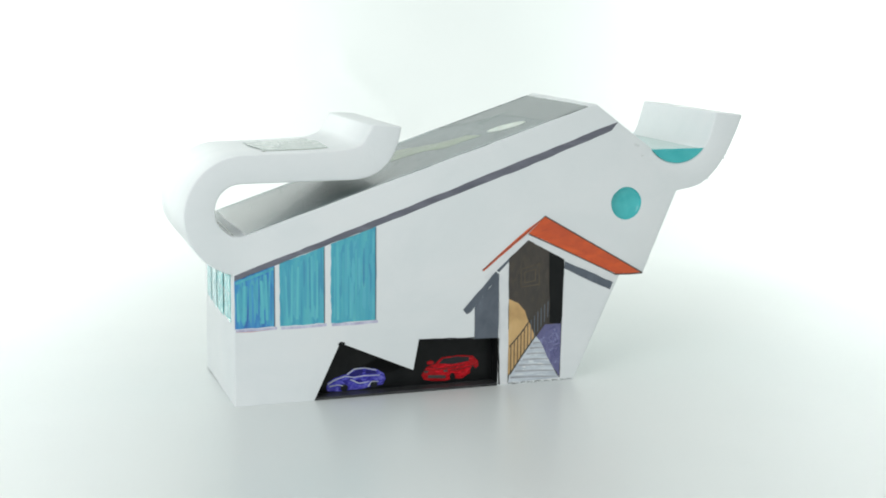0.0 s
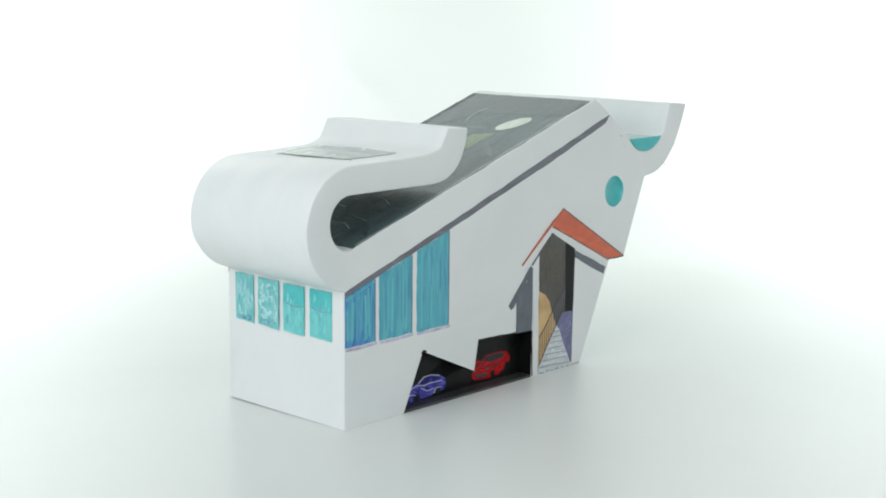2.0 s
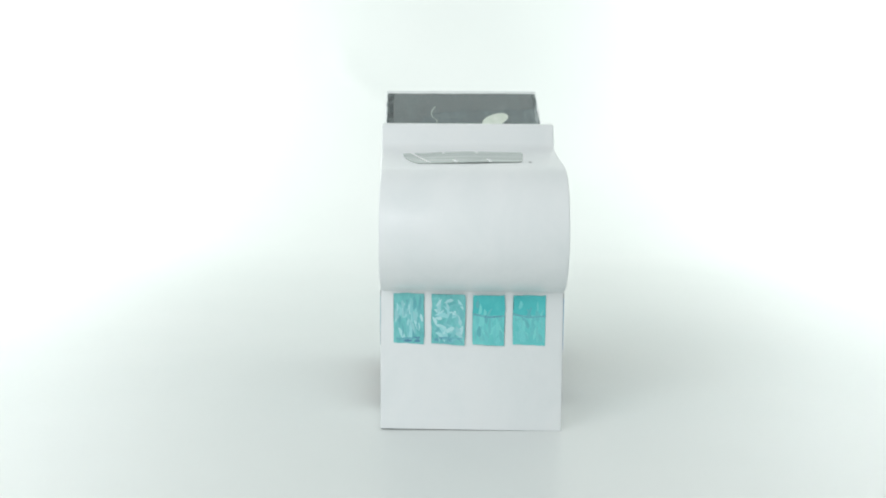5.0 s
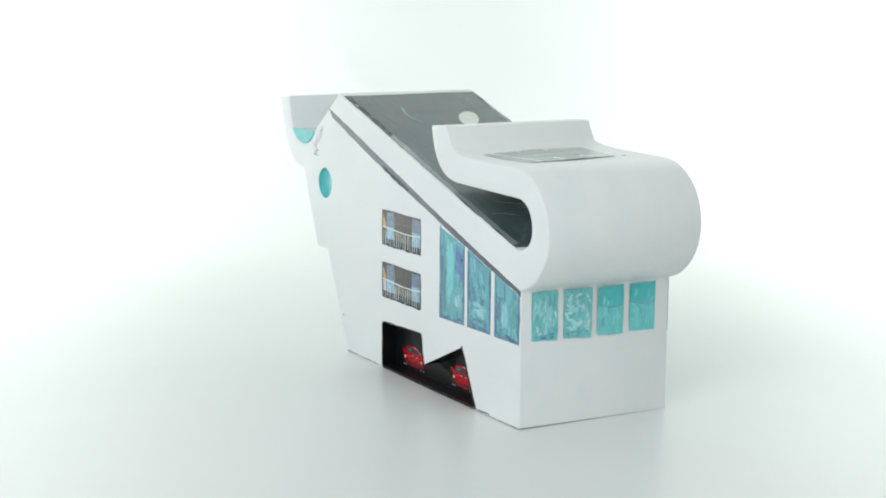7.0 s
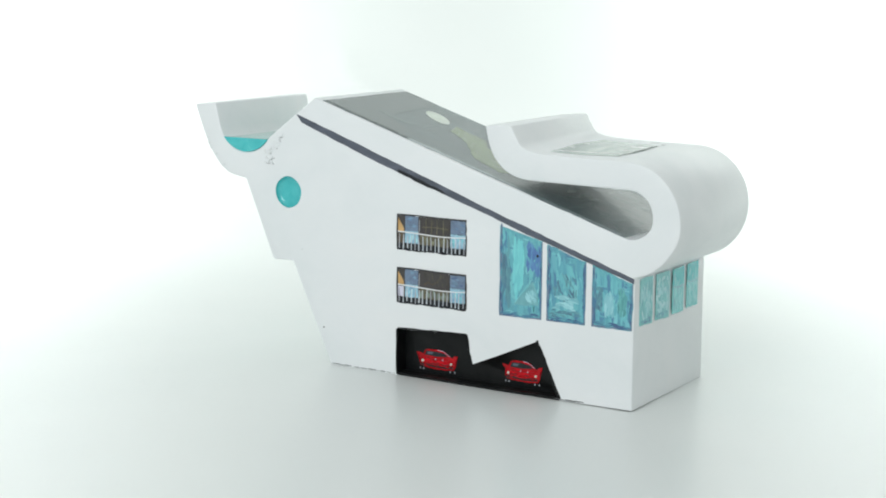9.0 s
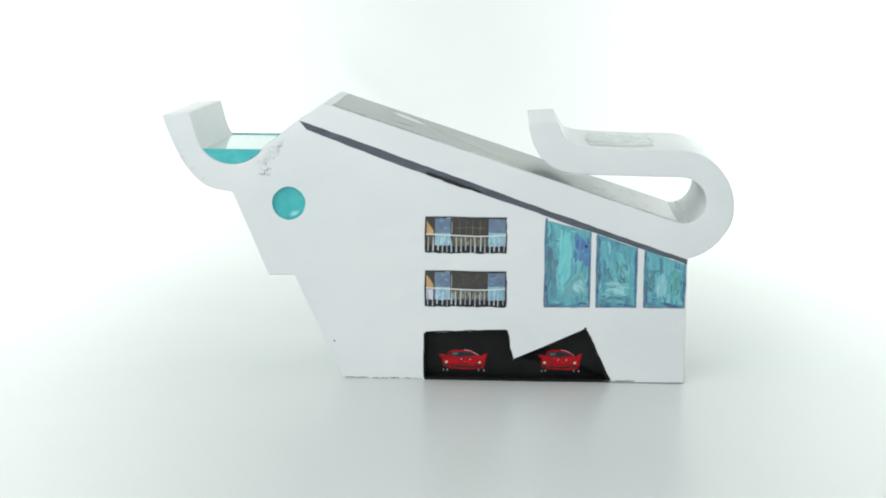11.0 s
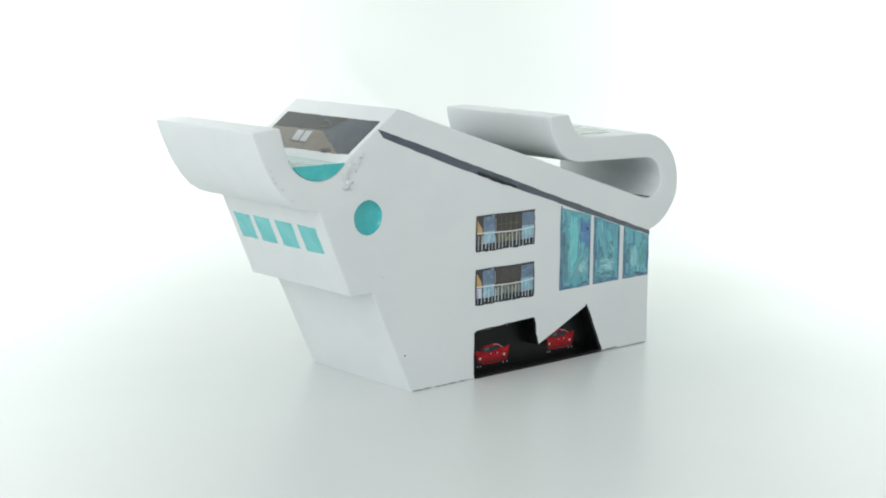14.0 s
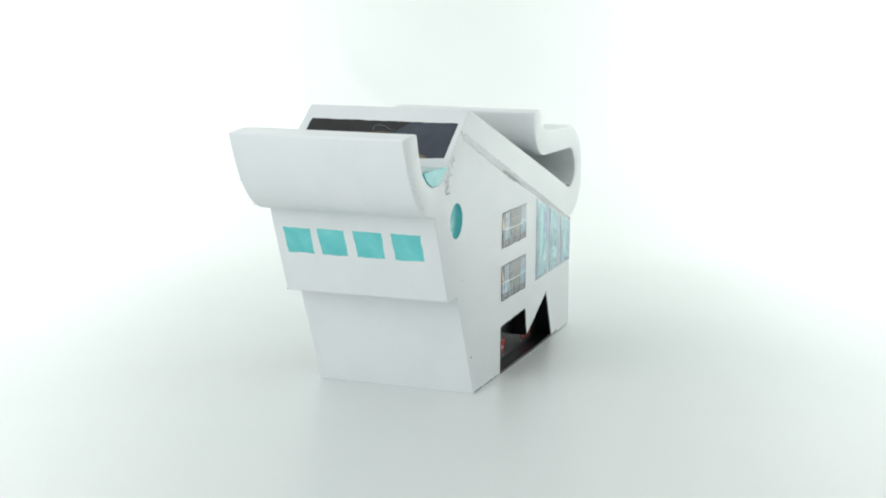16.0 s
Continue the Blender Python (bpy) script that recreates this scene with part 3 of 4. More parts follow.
for x0, x1 in ((-61.3, -90.4), (-93.8, -119.6), (-123.8, -150.0)):
    w = window_pane([(x0, 47.2), (x0, min(roof_z(x0), 102.0)), (x1, roof_z(x1)), (x1, 47.2)], on_b, GLASS_BLUE, "mottled blue-green painted window")
    stroke("edge", [(x0 - 0.8, 47.6), (x0 - 1.0, roof_z(x0) - 1.2)], 1.6, on_b, P1 - 0.05, P2, GREYBLUE, w, taper=0.7)
    stroke("edge", [(x0, 47.8), (x1, 47.9)], 1.0, on_b, P1 - 0.05, P2, GREYBLUE, w)
    stroke("edge", [(x1 + 0.5, 47.6), (x1 + 0.4, roof_z(x1) - 0.5)], 0.8, on_b, P1 - 0.05, P2, GREYBLUE, w)
    wid = x0 - x1
    top = roof_z(x1) - 4

    shape = [(x0 - 0.3, 47.5), (x0 - 0.3, min(roof_z(x0), 102.0) - 0.5), (x1 + 0.3, roof_z(x1) - 0.5), (x1 + 0.3, 47.5)]
    core = [(x0 - wid * 0.22, 52), (x0 - wid * 0.2, top - 2), (x1 + wid * 0.15, top - 6), (x1 + wid * 0.15, 52)]
    dabs("brushwork", shape, on_b, 130, 12.0, 2.2, 88, 5, P1, DAB_GLASS, w, next(seeds), 0.08)
    dabs("brushwork", shape, on_b, 16, 6.0, 1.0, 4, 10, P1 + 0.03, DAB_GLASS, w, next(seeds))
    dabs("brushwork", core, on_b, 26, 9.0, 2.6, 86, 10, P1 + 0.05, DAB_SOFT, w, next(seeds), 0.1)
    for edge in ([(x0, 47.4), (x0, min(roof_z(x0), 102) - 1), (x0 - 3.2, min(roof_z(x0), 102) - 3), (x0 - 3.2, 47.4)],
                 [(x0, 47.3), (x0, 51), (x1, 50.5), (x1, 47.3)], [(x1, 47.4), (x1, roof_z(x1) - 0.5), (x1 + 2.2, roof_z(x1) - 0.5), (x1 + 2.2, 47.4)]):
        long_z = abs(edge[1][1] - edge[0][1]) > 8
        dabs("brushwork", edge, on_b, 26, 6.5, 1.0, 90 if long_z else 0, 6, P1 + 0.07, DAB_DEEP, w, next(seeds))
dabs("blue_patch", [(-79.5, 95), (-79.5, 74), (-89.6, 71), (-89.8, 92)], on_b, 34, 8, 1.8, 85, 12, P1 + 0.1, dab_paint("ultramarine_strokes", [rgb(60, 94, 150), rgb(74, 118, 168), rgb(84, 142, 176)]), house, 901)
dabs("teal_patch", [(-70, 98), (-70, 58), (-74, 55), (-79, 70), (-78.5, 95)], on_b, 40, 13, 2.6, 89, 4, P1 + 0.1, DAB_CLEAR, house, 902, 0.06)
dabs("dark_strip", [(-62.5, 99), (-62.5, 50), (-69.5, 50), (-69.5, 98)], on_b, 34, 12, 1.7, 89, 4, P1 + 0.1, DAB_DUSK, house, 903, 0.06)
slab("peak_shape", [(-71.5, 55), (-78.5, 63), (-84, 70), (-87.5, 63), (-88.2, 55.5)], on_b, P1, 0.24, WASH_MIST, house, "pale grey-green peaked shape in a painted window", wob=0.5)
dabs("brushwork", [(-73, 56), (-79, 62), (-84, 68), (-87, 62), (-87.5, 56)], on_b, 26, 5, 1.1, 50, 14, 0.25, DAB_MIST, house, 904)
stroke("peak_mark", [(-72, 56), (-79, 65), (-84, 71.5), (-86, 66), (-88, 60)], 0.7, on_b, 0.2, 0.33, WASH_LIGHT, house, "pale peaked brush mark in a painted window", taper=0.5)
dabs("arch_mark", [(-98, 58), (-98, 74), (-106, 78), (-114, 74), (-115, 58)], on_b, 24, 6, 1.4, 70, 30, P1 + 0.1, DAB_DUSK, house, 905)
dabs("pale_band", [(-97, 55), (-97, 65), (-116, 63), (-116, 54)], on_b, 26, 7, 1.8, 4, 9, P1 + 0.13, DAB_MIST, house, 906)
dabs("dark_foot", [(-95, 50), (-95, 56), (-118, 55), (-118, 50)], on_b, 22, 5, 1.0, 2, 12, P1 + 0.15, DAB_DUSK, house, 907)
dabs("pale_band", [(-132, 52), (-131, 70), (-138, 69), (-139, 52)], on_b, 18, 7, 2.0, 88, 8, P1 + 0.13, DAB_MIST, house, 908)
dabs("arch_mark", [(-125.5, 56), (-125.5, 72), (-131, 71), (-131, 56)], on_b, 26, 6, 1.5, 84, 18, P1 + 0.1, DAB_DUSK, house, 909)
dabs("arch_mark", [(-140, 54), (-140, 73), (-147, 72), (-147, 54)], on_b, 26, 8, 1.6, 88, 8, P1 + 0.1, DAB_GREEN, house, 910)
slab("ink_dot", oval(-87.3, 85.5, 0.9, 0.9, 10), on_b, P1, P4, INK, house, "small dark dot on a painted window", wob=0)

for k, (y0, y1) in enumerate(((33.4, 16.4), (12.2, -6.4), (-11.0, -28.2), (-33.0, -50.6))):
    w = window_pane([(y0, 49), (y0, 76.4), (y1, 76.6), (y1, 48.2)], on_end, GLASS_TEAL if k < 2 else TEAL, "turquoise brushed window in the end wall")
    if k > 1:
        stroke("dark_line", [(y0, 66), ((y0 + y1) / 2, 64.2), (y1, 65.0)], 1.1, on_end, P1 - 0.05, P2, GLASS_BLUE, w, taper=0.6)
        slab("upper_half", [(y0, 66), (y0, 76), (y1, 76), (y1, 65)], on_end, P1 - 0.08, P1 + 0.06, TEAL_GLASS, w, wob=0.3)
    shape = [(y0 - 0.4, 49.2), (y0 - 0.4, 76), (y1 + 0.4, 76), (y1 + 0.4, 48.8)]
    if k < 2:
        dabs("brushwork", shape, on_end, 55, 8, 1.8, 84 if k == 0 else 50, 14 if k == 0 else 50, P1, DAB_PALE, w, next(seeds))
        dabs("brushwork", [(y0 - 1, 49.3), (y0 - 1, 53), (y1 + 1, 53), (y1 + 1, 49)], on_end, 18, 5, 1.2, 0, 12, P1 + 0.05, DAB_GLASS, w, next(seeds))
    else:
        dabs("brushwork", shape, on_end, 60, 8, 2.2, 86, 14, P1 + 0.02, dab_paint("turquoise_strokes", [rgb(84, 172, 176), rgb(98, 188, 190), rgb(110, 196, 194), rgb(76, 160, 168)]), w, next(seeds))


for y0, y1 in ((-54, -37.5), (-32.5, -16.5), (-10.5, 6.5), (12.8, 30.2)):
    window_pane([(y0 - 0.6, 105.6), (y1, 105.4), (y1, 89.8), (y0, 89.6)], on_jaw, TEAL, "square turquoise window under the snout")


# ---- balconies on the flank ----
PANE_UP = dab_paint("dusk_blue_strokes", [rgb(72, 92, 124), rgb(88, 116, 148), rgb(106, 140, 166), rgb(76, 98, 118)])
PANE_LOW = dab_paint("pale_blue_strokes", [rgb(140, 190, 208), rgb(156, 204, 218), rgb(126, 178, 198), rgb(170, 212, 222)])
PANE_TEAL = dab_paint("pale_cyan_strokes", [rgb(98, 168, 180), rgb(116, 186, 194), rgb(136, 196, 204), rgb(92, 150, 168)])
DOOR_UP = dab_paint("umber_door_strokes", [rgb(28, 26, 22), rgb(44, 40, 32), rgb(60, 54, 42), rgb(36, 30, 26)])
DOOR_LOW = dab_paint("olive_door_strokes", [rgb(84, 84, 64), rgb(106, 108, 82), rgb(126, 128, 102), rgb(70, 66, 52)])
DOOR_SAGE = dab_paint("sage_door_strokes", [rgb(96, 112, 104), rgb(124, 140, 130), rgb(80, 88, 78), rgb(144, 158, 148)])


def balcony(z0, z1, dusk):
    x0, x1 = 12.0, -38.0
    rnd = random.Random(int(z0))
    b = slab("balcony_window", rect(x0, z0, x1, z1), on_b, P0, P1, DARK, house, "small painted window with white balcony rail", wob=0.4, step=2.0)

    def X(f):
        return x0 + (x1 - x0) * f

    def Z(f):
        return z0 + (z1 - z0) * f

    def field(name, f0, f1, g0, g1, mat, strokes, tone, angle):
        p = slab(name, rect(X(f0), Z(g0), X(f1), Z(g1)), on_b, P1 - 0.05, P2, mat, b, wob=0.25, step=1.6)
        dabs("brushwork", rect(X(f1), Z(g0), X(f0), Z(g1)), on_b, strokes, 4.2, 1.3, angle, 9, P2 - 0.03, tone, p, next(seeds), 0.12)
    slab("brown_wall", [(X(0.015), Z(0.5)), (X(0.015), Z(0.9)), (X(0.10), Z(0.62)), (X(0.10), Z(0.5))], on_b, P1 - 0.05, P2, BEIGE, b, wob=0.2)
    slab("brown_wall", rect(X(0.015), Z(0.06), X(0.10), Z(0.48)), on_b, P1 - 0.05, P2, LILAC if dusk else TAN, b, wob=0.2)
    field("pane", 0.12, 0.31, 0.56, 0.97, GREYBLUE, 22, PANE_UP, 4)
    field("pane", 0.12, 0.31, 0.14, 0.56, SKYBLUE, 22, PANE_LOW, 88)
    field("door", 0.34, 0.755, 0.5, 0.97, DARK, 46, DOOR_UP, 88)
    field("door_foot", 0.335, 0.755, 0.14, 0.5, OLIVE, 46, DOOR_SAGE if dusk else DOOR_LOW, 88)
    field("pane", 0.775, 0.985, 0.58, 0.96, GREYBLUE, 24, PANE_UP, 6)
    field("pane", 0.775, 0.985, 0.14, 0.6, SKYBLUE, 26, PANE_TEAL, 70)
    stroke("mullion", [(X(0.325), Z(0.55)), (X(0.328), Z(0.9))], 0.55, on_b, P2 - 0.05, P3, GREYWHITE, b, taper=0.6)
    if not dusk:
        for f in (0.42, 0.50, 0.58, 0.67):
            stroke("door_stile", [(X(f), Z(0.52)), (X(f + 0.004), Z(0.78)), (X(f), Z(0.94))], 0.5, on_b, P2, P3, OLIVE, b, taper=0.5)
        stroke("door_rail", [(X(0.36), Z(0.70)), (X(0.55), Z(0.72)), (X(0.74), Z(0.70))], 0.5, on_b, P2, P3, OLIVE, b)
    else:
        stroke("light_mark", [(X(0.40), Z(0.60)), (X(0.46), Z(0.68)), (X(0.52), Z(0.62)), (X(0.60), Z(0.72))], 0.9, on_b, P2, P3, TAN, b, taper=0.4)
    slab("dark_foot", rect(X(0.01), Z(0.0), X(0.99), Z(0.19)), on_b, P2 - 0.02, 0.24, INK, b, wob=0.35, step=1.2)
    for i in range(17):
        f = 0.035 + 0.058 * i + rnd.uniform(-0.006, 0.006)
        low, high = rnd.uniform(0.01, 0.07), rnd.uniform(0.40, 0.48)
        stroke("baluster", [(X(f), Z(low)), (X(f + 0.003), Z(0.24)), (X(f + rnd.uniform(-0.006, 0.006)), Z(high))], rnd.uniform(0.55, 0.85), on_b, P2, 0.32, STEP if i % 4 else GREYWHITE, b, taper=0.55)
    stroke("handrail", [(X(0.01), Z(0.52)), (X(0.3), Z(0.50)), (X(0.6), Z(0.475)), (X(0.85), Z(0.49)), (X(0.99), Z(0.52))], 0.75, on_b, P2, 0.38, BARGE, b, "white handrail", taper=0.8)
    stroke("outline", [(X(0), Z(1)), (X(0.3), Z(1.012)), (X(0.6), Z(0.995)), (X(1), Z(1.005))], 0.7, on_b, P2, P2 + 0.1, INK, b)
    stroke("outline", [(X(0.002), Z(0)), (X(-0.004), Z(0.5)), (X(0.004), Z(1))], 0.6, on_b, P2, P2 + 0.1, INK, b)


balcony(80.6, 102.6, False)
balcony(47.0, 69.0, True)

# ---- entrance painted on the other flank ----
ent = slab("entrance", [(12, 0.4), (12, 72), (31, 92), (56, 79), (88, 63), (86, 56), (62.5, 0.4)], on_a, P0, P0 + 0.17, WHITE, house, "painted entrance porch with orange roof, stair and dark doorway", wob=0)
slab("doorway", [(31, 90), (45, 82.5), (55, 77), (53.5, 2), (18.6, 1.5), (18.6, 79.5)], on_a, P0, P1, BROWN, ent, "dark umber doorway")
slab("inner_wall", [(45, 82), (55, 77), (54, 36), (46, 37)], on_a, P1 - 0.05, P2, BLACK, ent, "near-black inner wall")
slab("ochre_wall", [(18.8, 54), (25, 51), (29.5, 46), (31.5, 40), (36.5, 29.5), (18.8, 6)], on_a, P1 - 0.05, P2, BEIGE, ent, "ochre side wall")
slab("shade", [(43, 36.5), (53.6, 36.5), (53.2, 2.5), (47, 12), (37, 29)], on_a, P1 - 0.05, P2, VIOLET, ent, "violet shaded stair side")
slab("stair_flight", [(37, 29.5), (40, 26), (45, 15), (53, 2), (19, 1.2), (19.5, 6)], on_a, P2 - 0.05, P2 + 0.06, STEP, ent, "pale painted stair")
for xl, zl, xr, zr in ((20.5, 4.4, 52, 2.8), (23.3, 8.2, 50, 6.8), (26, 11.8, 48, 10.6), (28.6, 15.2, 46, 14.4), (31, 18.6, 44, 18.2), (33.2, 22, 42, 21.8), (35.2, 25.2, 40.4, 25.2)):
    stroke("step_edge", [(xl, zl), ((xl + xr) / 2, (zl + zr) / 2 + 0.3), (xr, zr)], 1.1, on_a, P2, P3 + 0.05, GREYWHITE, ent, taper=0.55)
stroke("handrail", [(19.5, 24), (27, 32), (33, 40), (40, 47.5), (46, 53)], 0.8, on_a, P2, P4, BROWN, ent, "dark handrail")
stroke("string", [(20, 6.4), (28, 18), (37, 30), (46, 42)], 0.9, on_a, P2, P4, BROWN, ent)
for i in range(12):
    x = 20.5 + 2.2 * i
    zt, zb = 24.6 + (x - 19.5) * 1.10, 6.8 + (x - 20) * 1.36
    stroke("baluster", [(x, zb), (x, zt)], 0.55, on_a, P2, P3, BROWN if x < 33 else SLATE, ent)
for x0, x1, z0, z1, rise in ((26.5, 38.5, 61, 72, 3.0), (29, 36, 63.5, 70, 1.8)):
    for pts in ([(x0, z0), (x1, z0 + 1)], [(x0, z1), (x1, z1 + rise)], [(x0, z0), (x0, z1)], [(x1, z0 + 1), (x1, z1 + rise)]):
        stroke("door_panel", pts, 0.4, on_a, P1, P3, TAN, ent)
dabs("brushwork", [(31, 88), (45, 81), (45.5, 40), (36, 44), (26, 58), (19.5, 60), (19.5, 78)], on_a, 90, 8, 1.6, 84, 12, P1, dab_paint("umber_strokes", [rgb(36, 29, 22), rgb(44, 36, 27), rgb(54, 44, 33), rgb(40, 32, 25)]), ent, 31)
dabs("brushwork", [(43.5, 35.5), (53, 35.5), (52.6, 5), (47, 13), (39, 28)], on_a, 60, 4, 0.9, 40, 50, P2, dab_paint("violet_strokes", [rgb(64, 64, 108), rgb(84, 84, 132), rgb(120, 122, 164), rgb(72, 70, 116)]), ent, 32)
dabs("brushwork", [(20, 5.8), (37, 28), (40, 25), (45, 14.6), (51.8, 2.6), (21, 2)], on_a, 26, 6, 0.9, -2, 4, P2 + 0.04, dab_paint("step_strokes", [rgb(176, 184, 190), rgb(200, 206, 210), rgb(218, 222, 226), rgb(206, 212, 216)]), ent, 33)
slab("post", [(12.2, 71), (18.4, 77), (18.6, 0.6), (13.6, 0.6)], on_a, P1, P3, BARGE, ent, "white corner post")
slab("side_wall", [(-3.4, 30.7), (-3.4, 50), (12.1, 69), (12.1, 30.0)], on_a, P0, P2, SLATE, ent, "slate side wall")
slab("side_eave", [(-11, 49), (-8.6, 46.2), (-6.2, 47.2), (12.4, 69.4), (10, 71.5)], on_a, P0, P3, SLATE, ent, "slate eave")
slab("soffit", [(55.6, 75.6), (88.4, 60.6), (86.4, 56), (55.2, 71)], on_a, P1 - 0.05, P2, SLATE, ent, "grey soffit shade")
slab("soffit", [(10, 72.6), (18.6, 80.4), (18.4, 76), (12, 71)], on_a, P1 - 0.05, P2 + 0.05, SLATE, ent)
slab("bargeboard", [(30.8, 94.2), (89, 66.2), (88.4, 61), (56, 76), (31, 90), (4.2, 66.8), (2.4, 68.2), (4.2, 70)], on_a, P2, P3, BARGE, ent, "white bargeboard", wob=0.12)
slab("porch_roof", [(41.8, 104), (108, 65.6), (90, 66), (31, 94)], on_a, P2, P3, ORANGE, ent, "orange painted roof slope", wob=0.2)
slab("porch_roof_edge", [(41.8, 104), (31, 94.6), (2, 72.2), (1, 73), (30, 96.4)], on_a, P2, P3 + 0.04, ORANGE, ent, "orange verge", wob=0.12)
stroke("dark_outline", [(41.6, 104.2), (60, 93.6), (85, 79.2), (108.4, 65.6)], 0.8, on_a, P3, P4, BROWN, ent)
stroke("dark_outline", [(31, 93.6), (50, 84.8), (70, 75.2), (89, 66)], 0.7, on_a, P3, P4, BROWN, ent)
stroke("dark_outline", [(108.6, 65.4), (99, 65.2), (89, 65.6)], 0.9, on_a, P3, P4, BROWN, ent)
stroke("dark_outline", [(42, 104.4), (30, 94.6), (15, 83.5), (1.2, 72.8)], 0.4, on_a, P3, P4, BROWN, ent)

# ---- garages ----
for put, outer, s in ((in_a, YA, 1), (in_b, YB, -1)):
    g = slab("garage", [(x, z) for x, z in GARAGE], put, -0.2, 0.15, BLACK, house, "black lacquered garage recess with painted sports cars", wob=0)
    prism("garage_floor", [(-103.4, 0.05), (-102.6, 1.6), (11.8, 1.6), (11.8, 0.05)], outer + 0.05 * s, outer + (DEPTH - 0.1) * s, CHARCOAL if s > 0 else BLACK, g, "dark garage floor")
    inner = [(x, z) for x, z in GARAGE]
    for (xa, za), (xb, zb) in zip(inner, inner[1:]):
        dx, dz = xb - xa, zb - za
        d = math.hypot(dx, dz)
        nx, nz = dz / d, -dx / d
        th = 0.25
        prism("garage_lining", [(xa, za), (xb, zb), (xb + nx * th, zb + nz * th), (xa + nx * th, za + nz * th)], outer + 0.12 * s, outer + (DEPTH - 0.1) * s, BLACK, g)
    if s > 0:
        GA = g
    else:
        GB = g


for pts, put, wide in (([(-87.6, 34.6), (-92, 26), (-97, 15), (-103.6, 0.8)], on_b, 1.5), ([(-42.6, 14.4), (-40.6, 22), (-38.9, 32.6)], on_b, 0.9), ([(-38, 32.8), (-10, 31.4), (11.6, 30.2)], on_b, 0.6),
                       ([(12.2, 30), (12.3, 14), (12.1, 0.8)], on_b, 0.7), ([(-89, 33), (-87.8, 34.3), (-85, 33.2)], on_a, 0.8), ([(-38.8, 32.7), (-14, 31.6), (11.8, 30.2)], on_a, 0.6), ([(12.0, 30), (12.4, 12), (13.2, 0.8)], on_a, 0.9)):
    line = []
    for (xa, za), (xb, zb) in zip(pts, pts[1:]):
        line += [(xa + (xb - xa) * k / 5, za + (zb - za) * k / 5) for k in range(5)]
    edge = random.Random(len(line) + int(pts[0][0]))
    line = [(x + edge.uniform(-0.3, 0.3), max(z + edge.uniform(-0.3, 0.3), 0.6)) for x, z in line + [pts[-1]]]
    stroke("overpaint", line, wide, put, -0.1, 0.12, BLACK, GB if put is on_b else GA, taper=1.4)


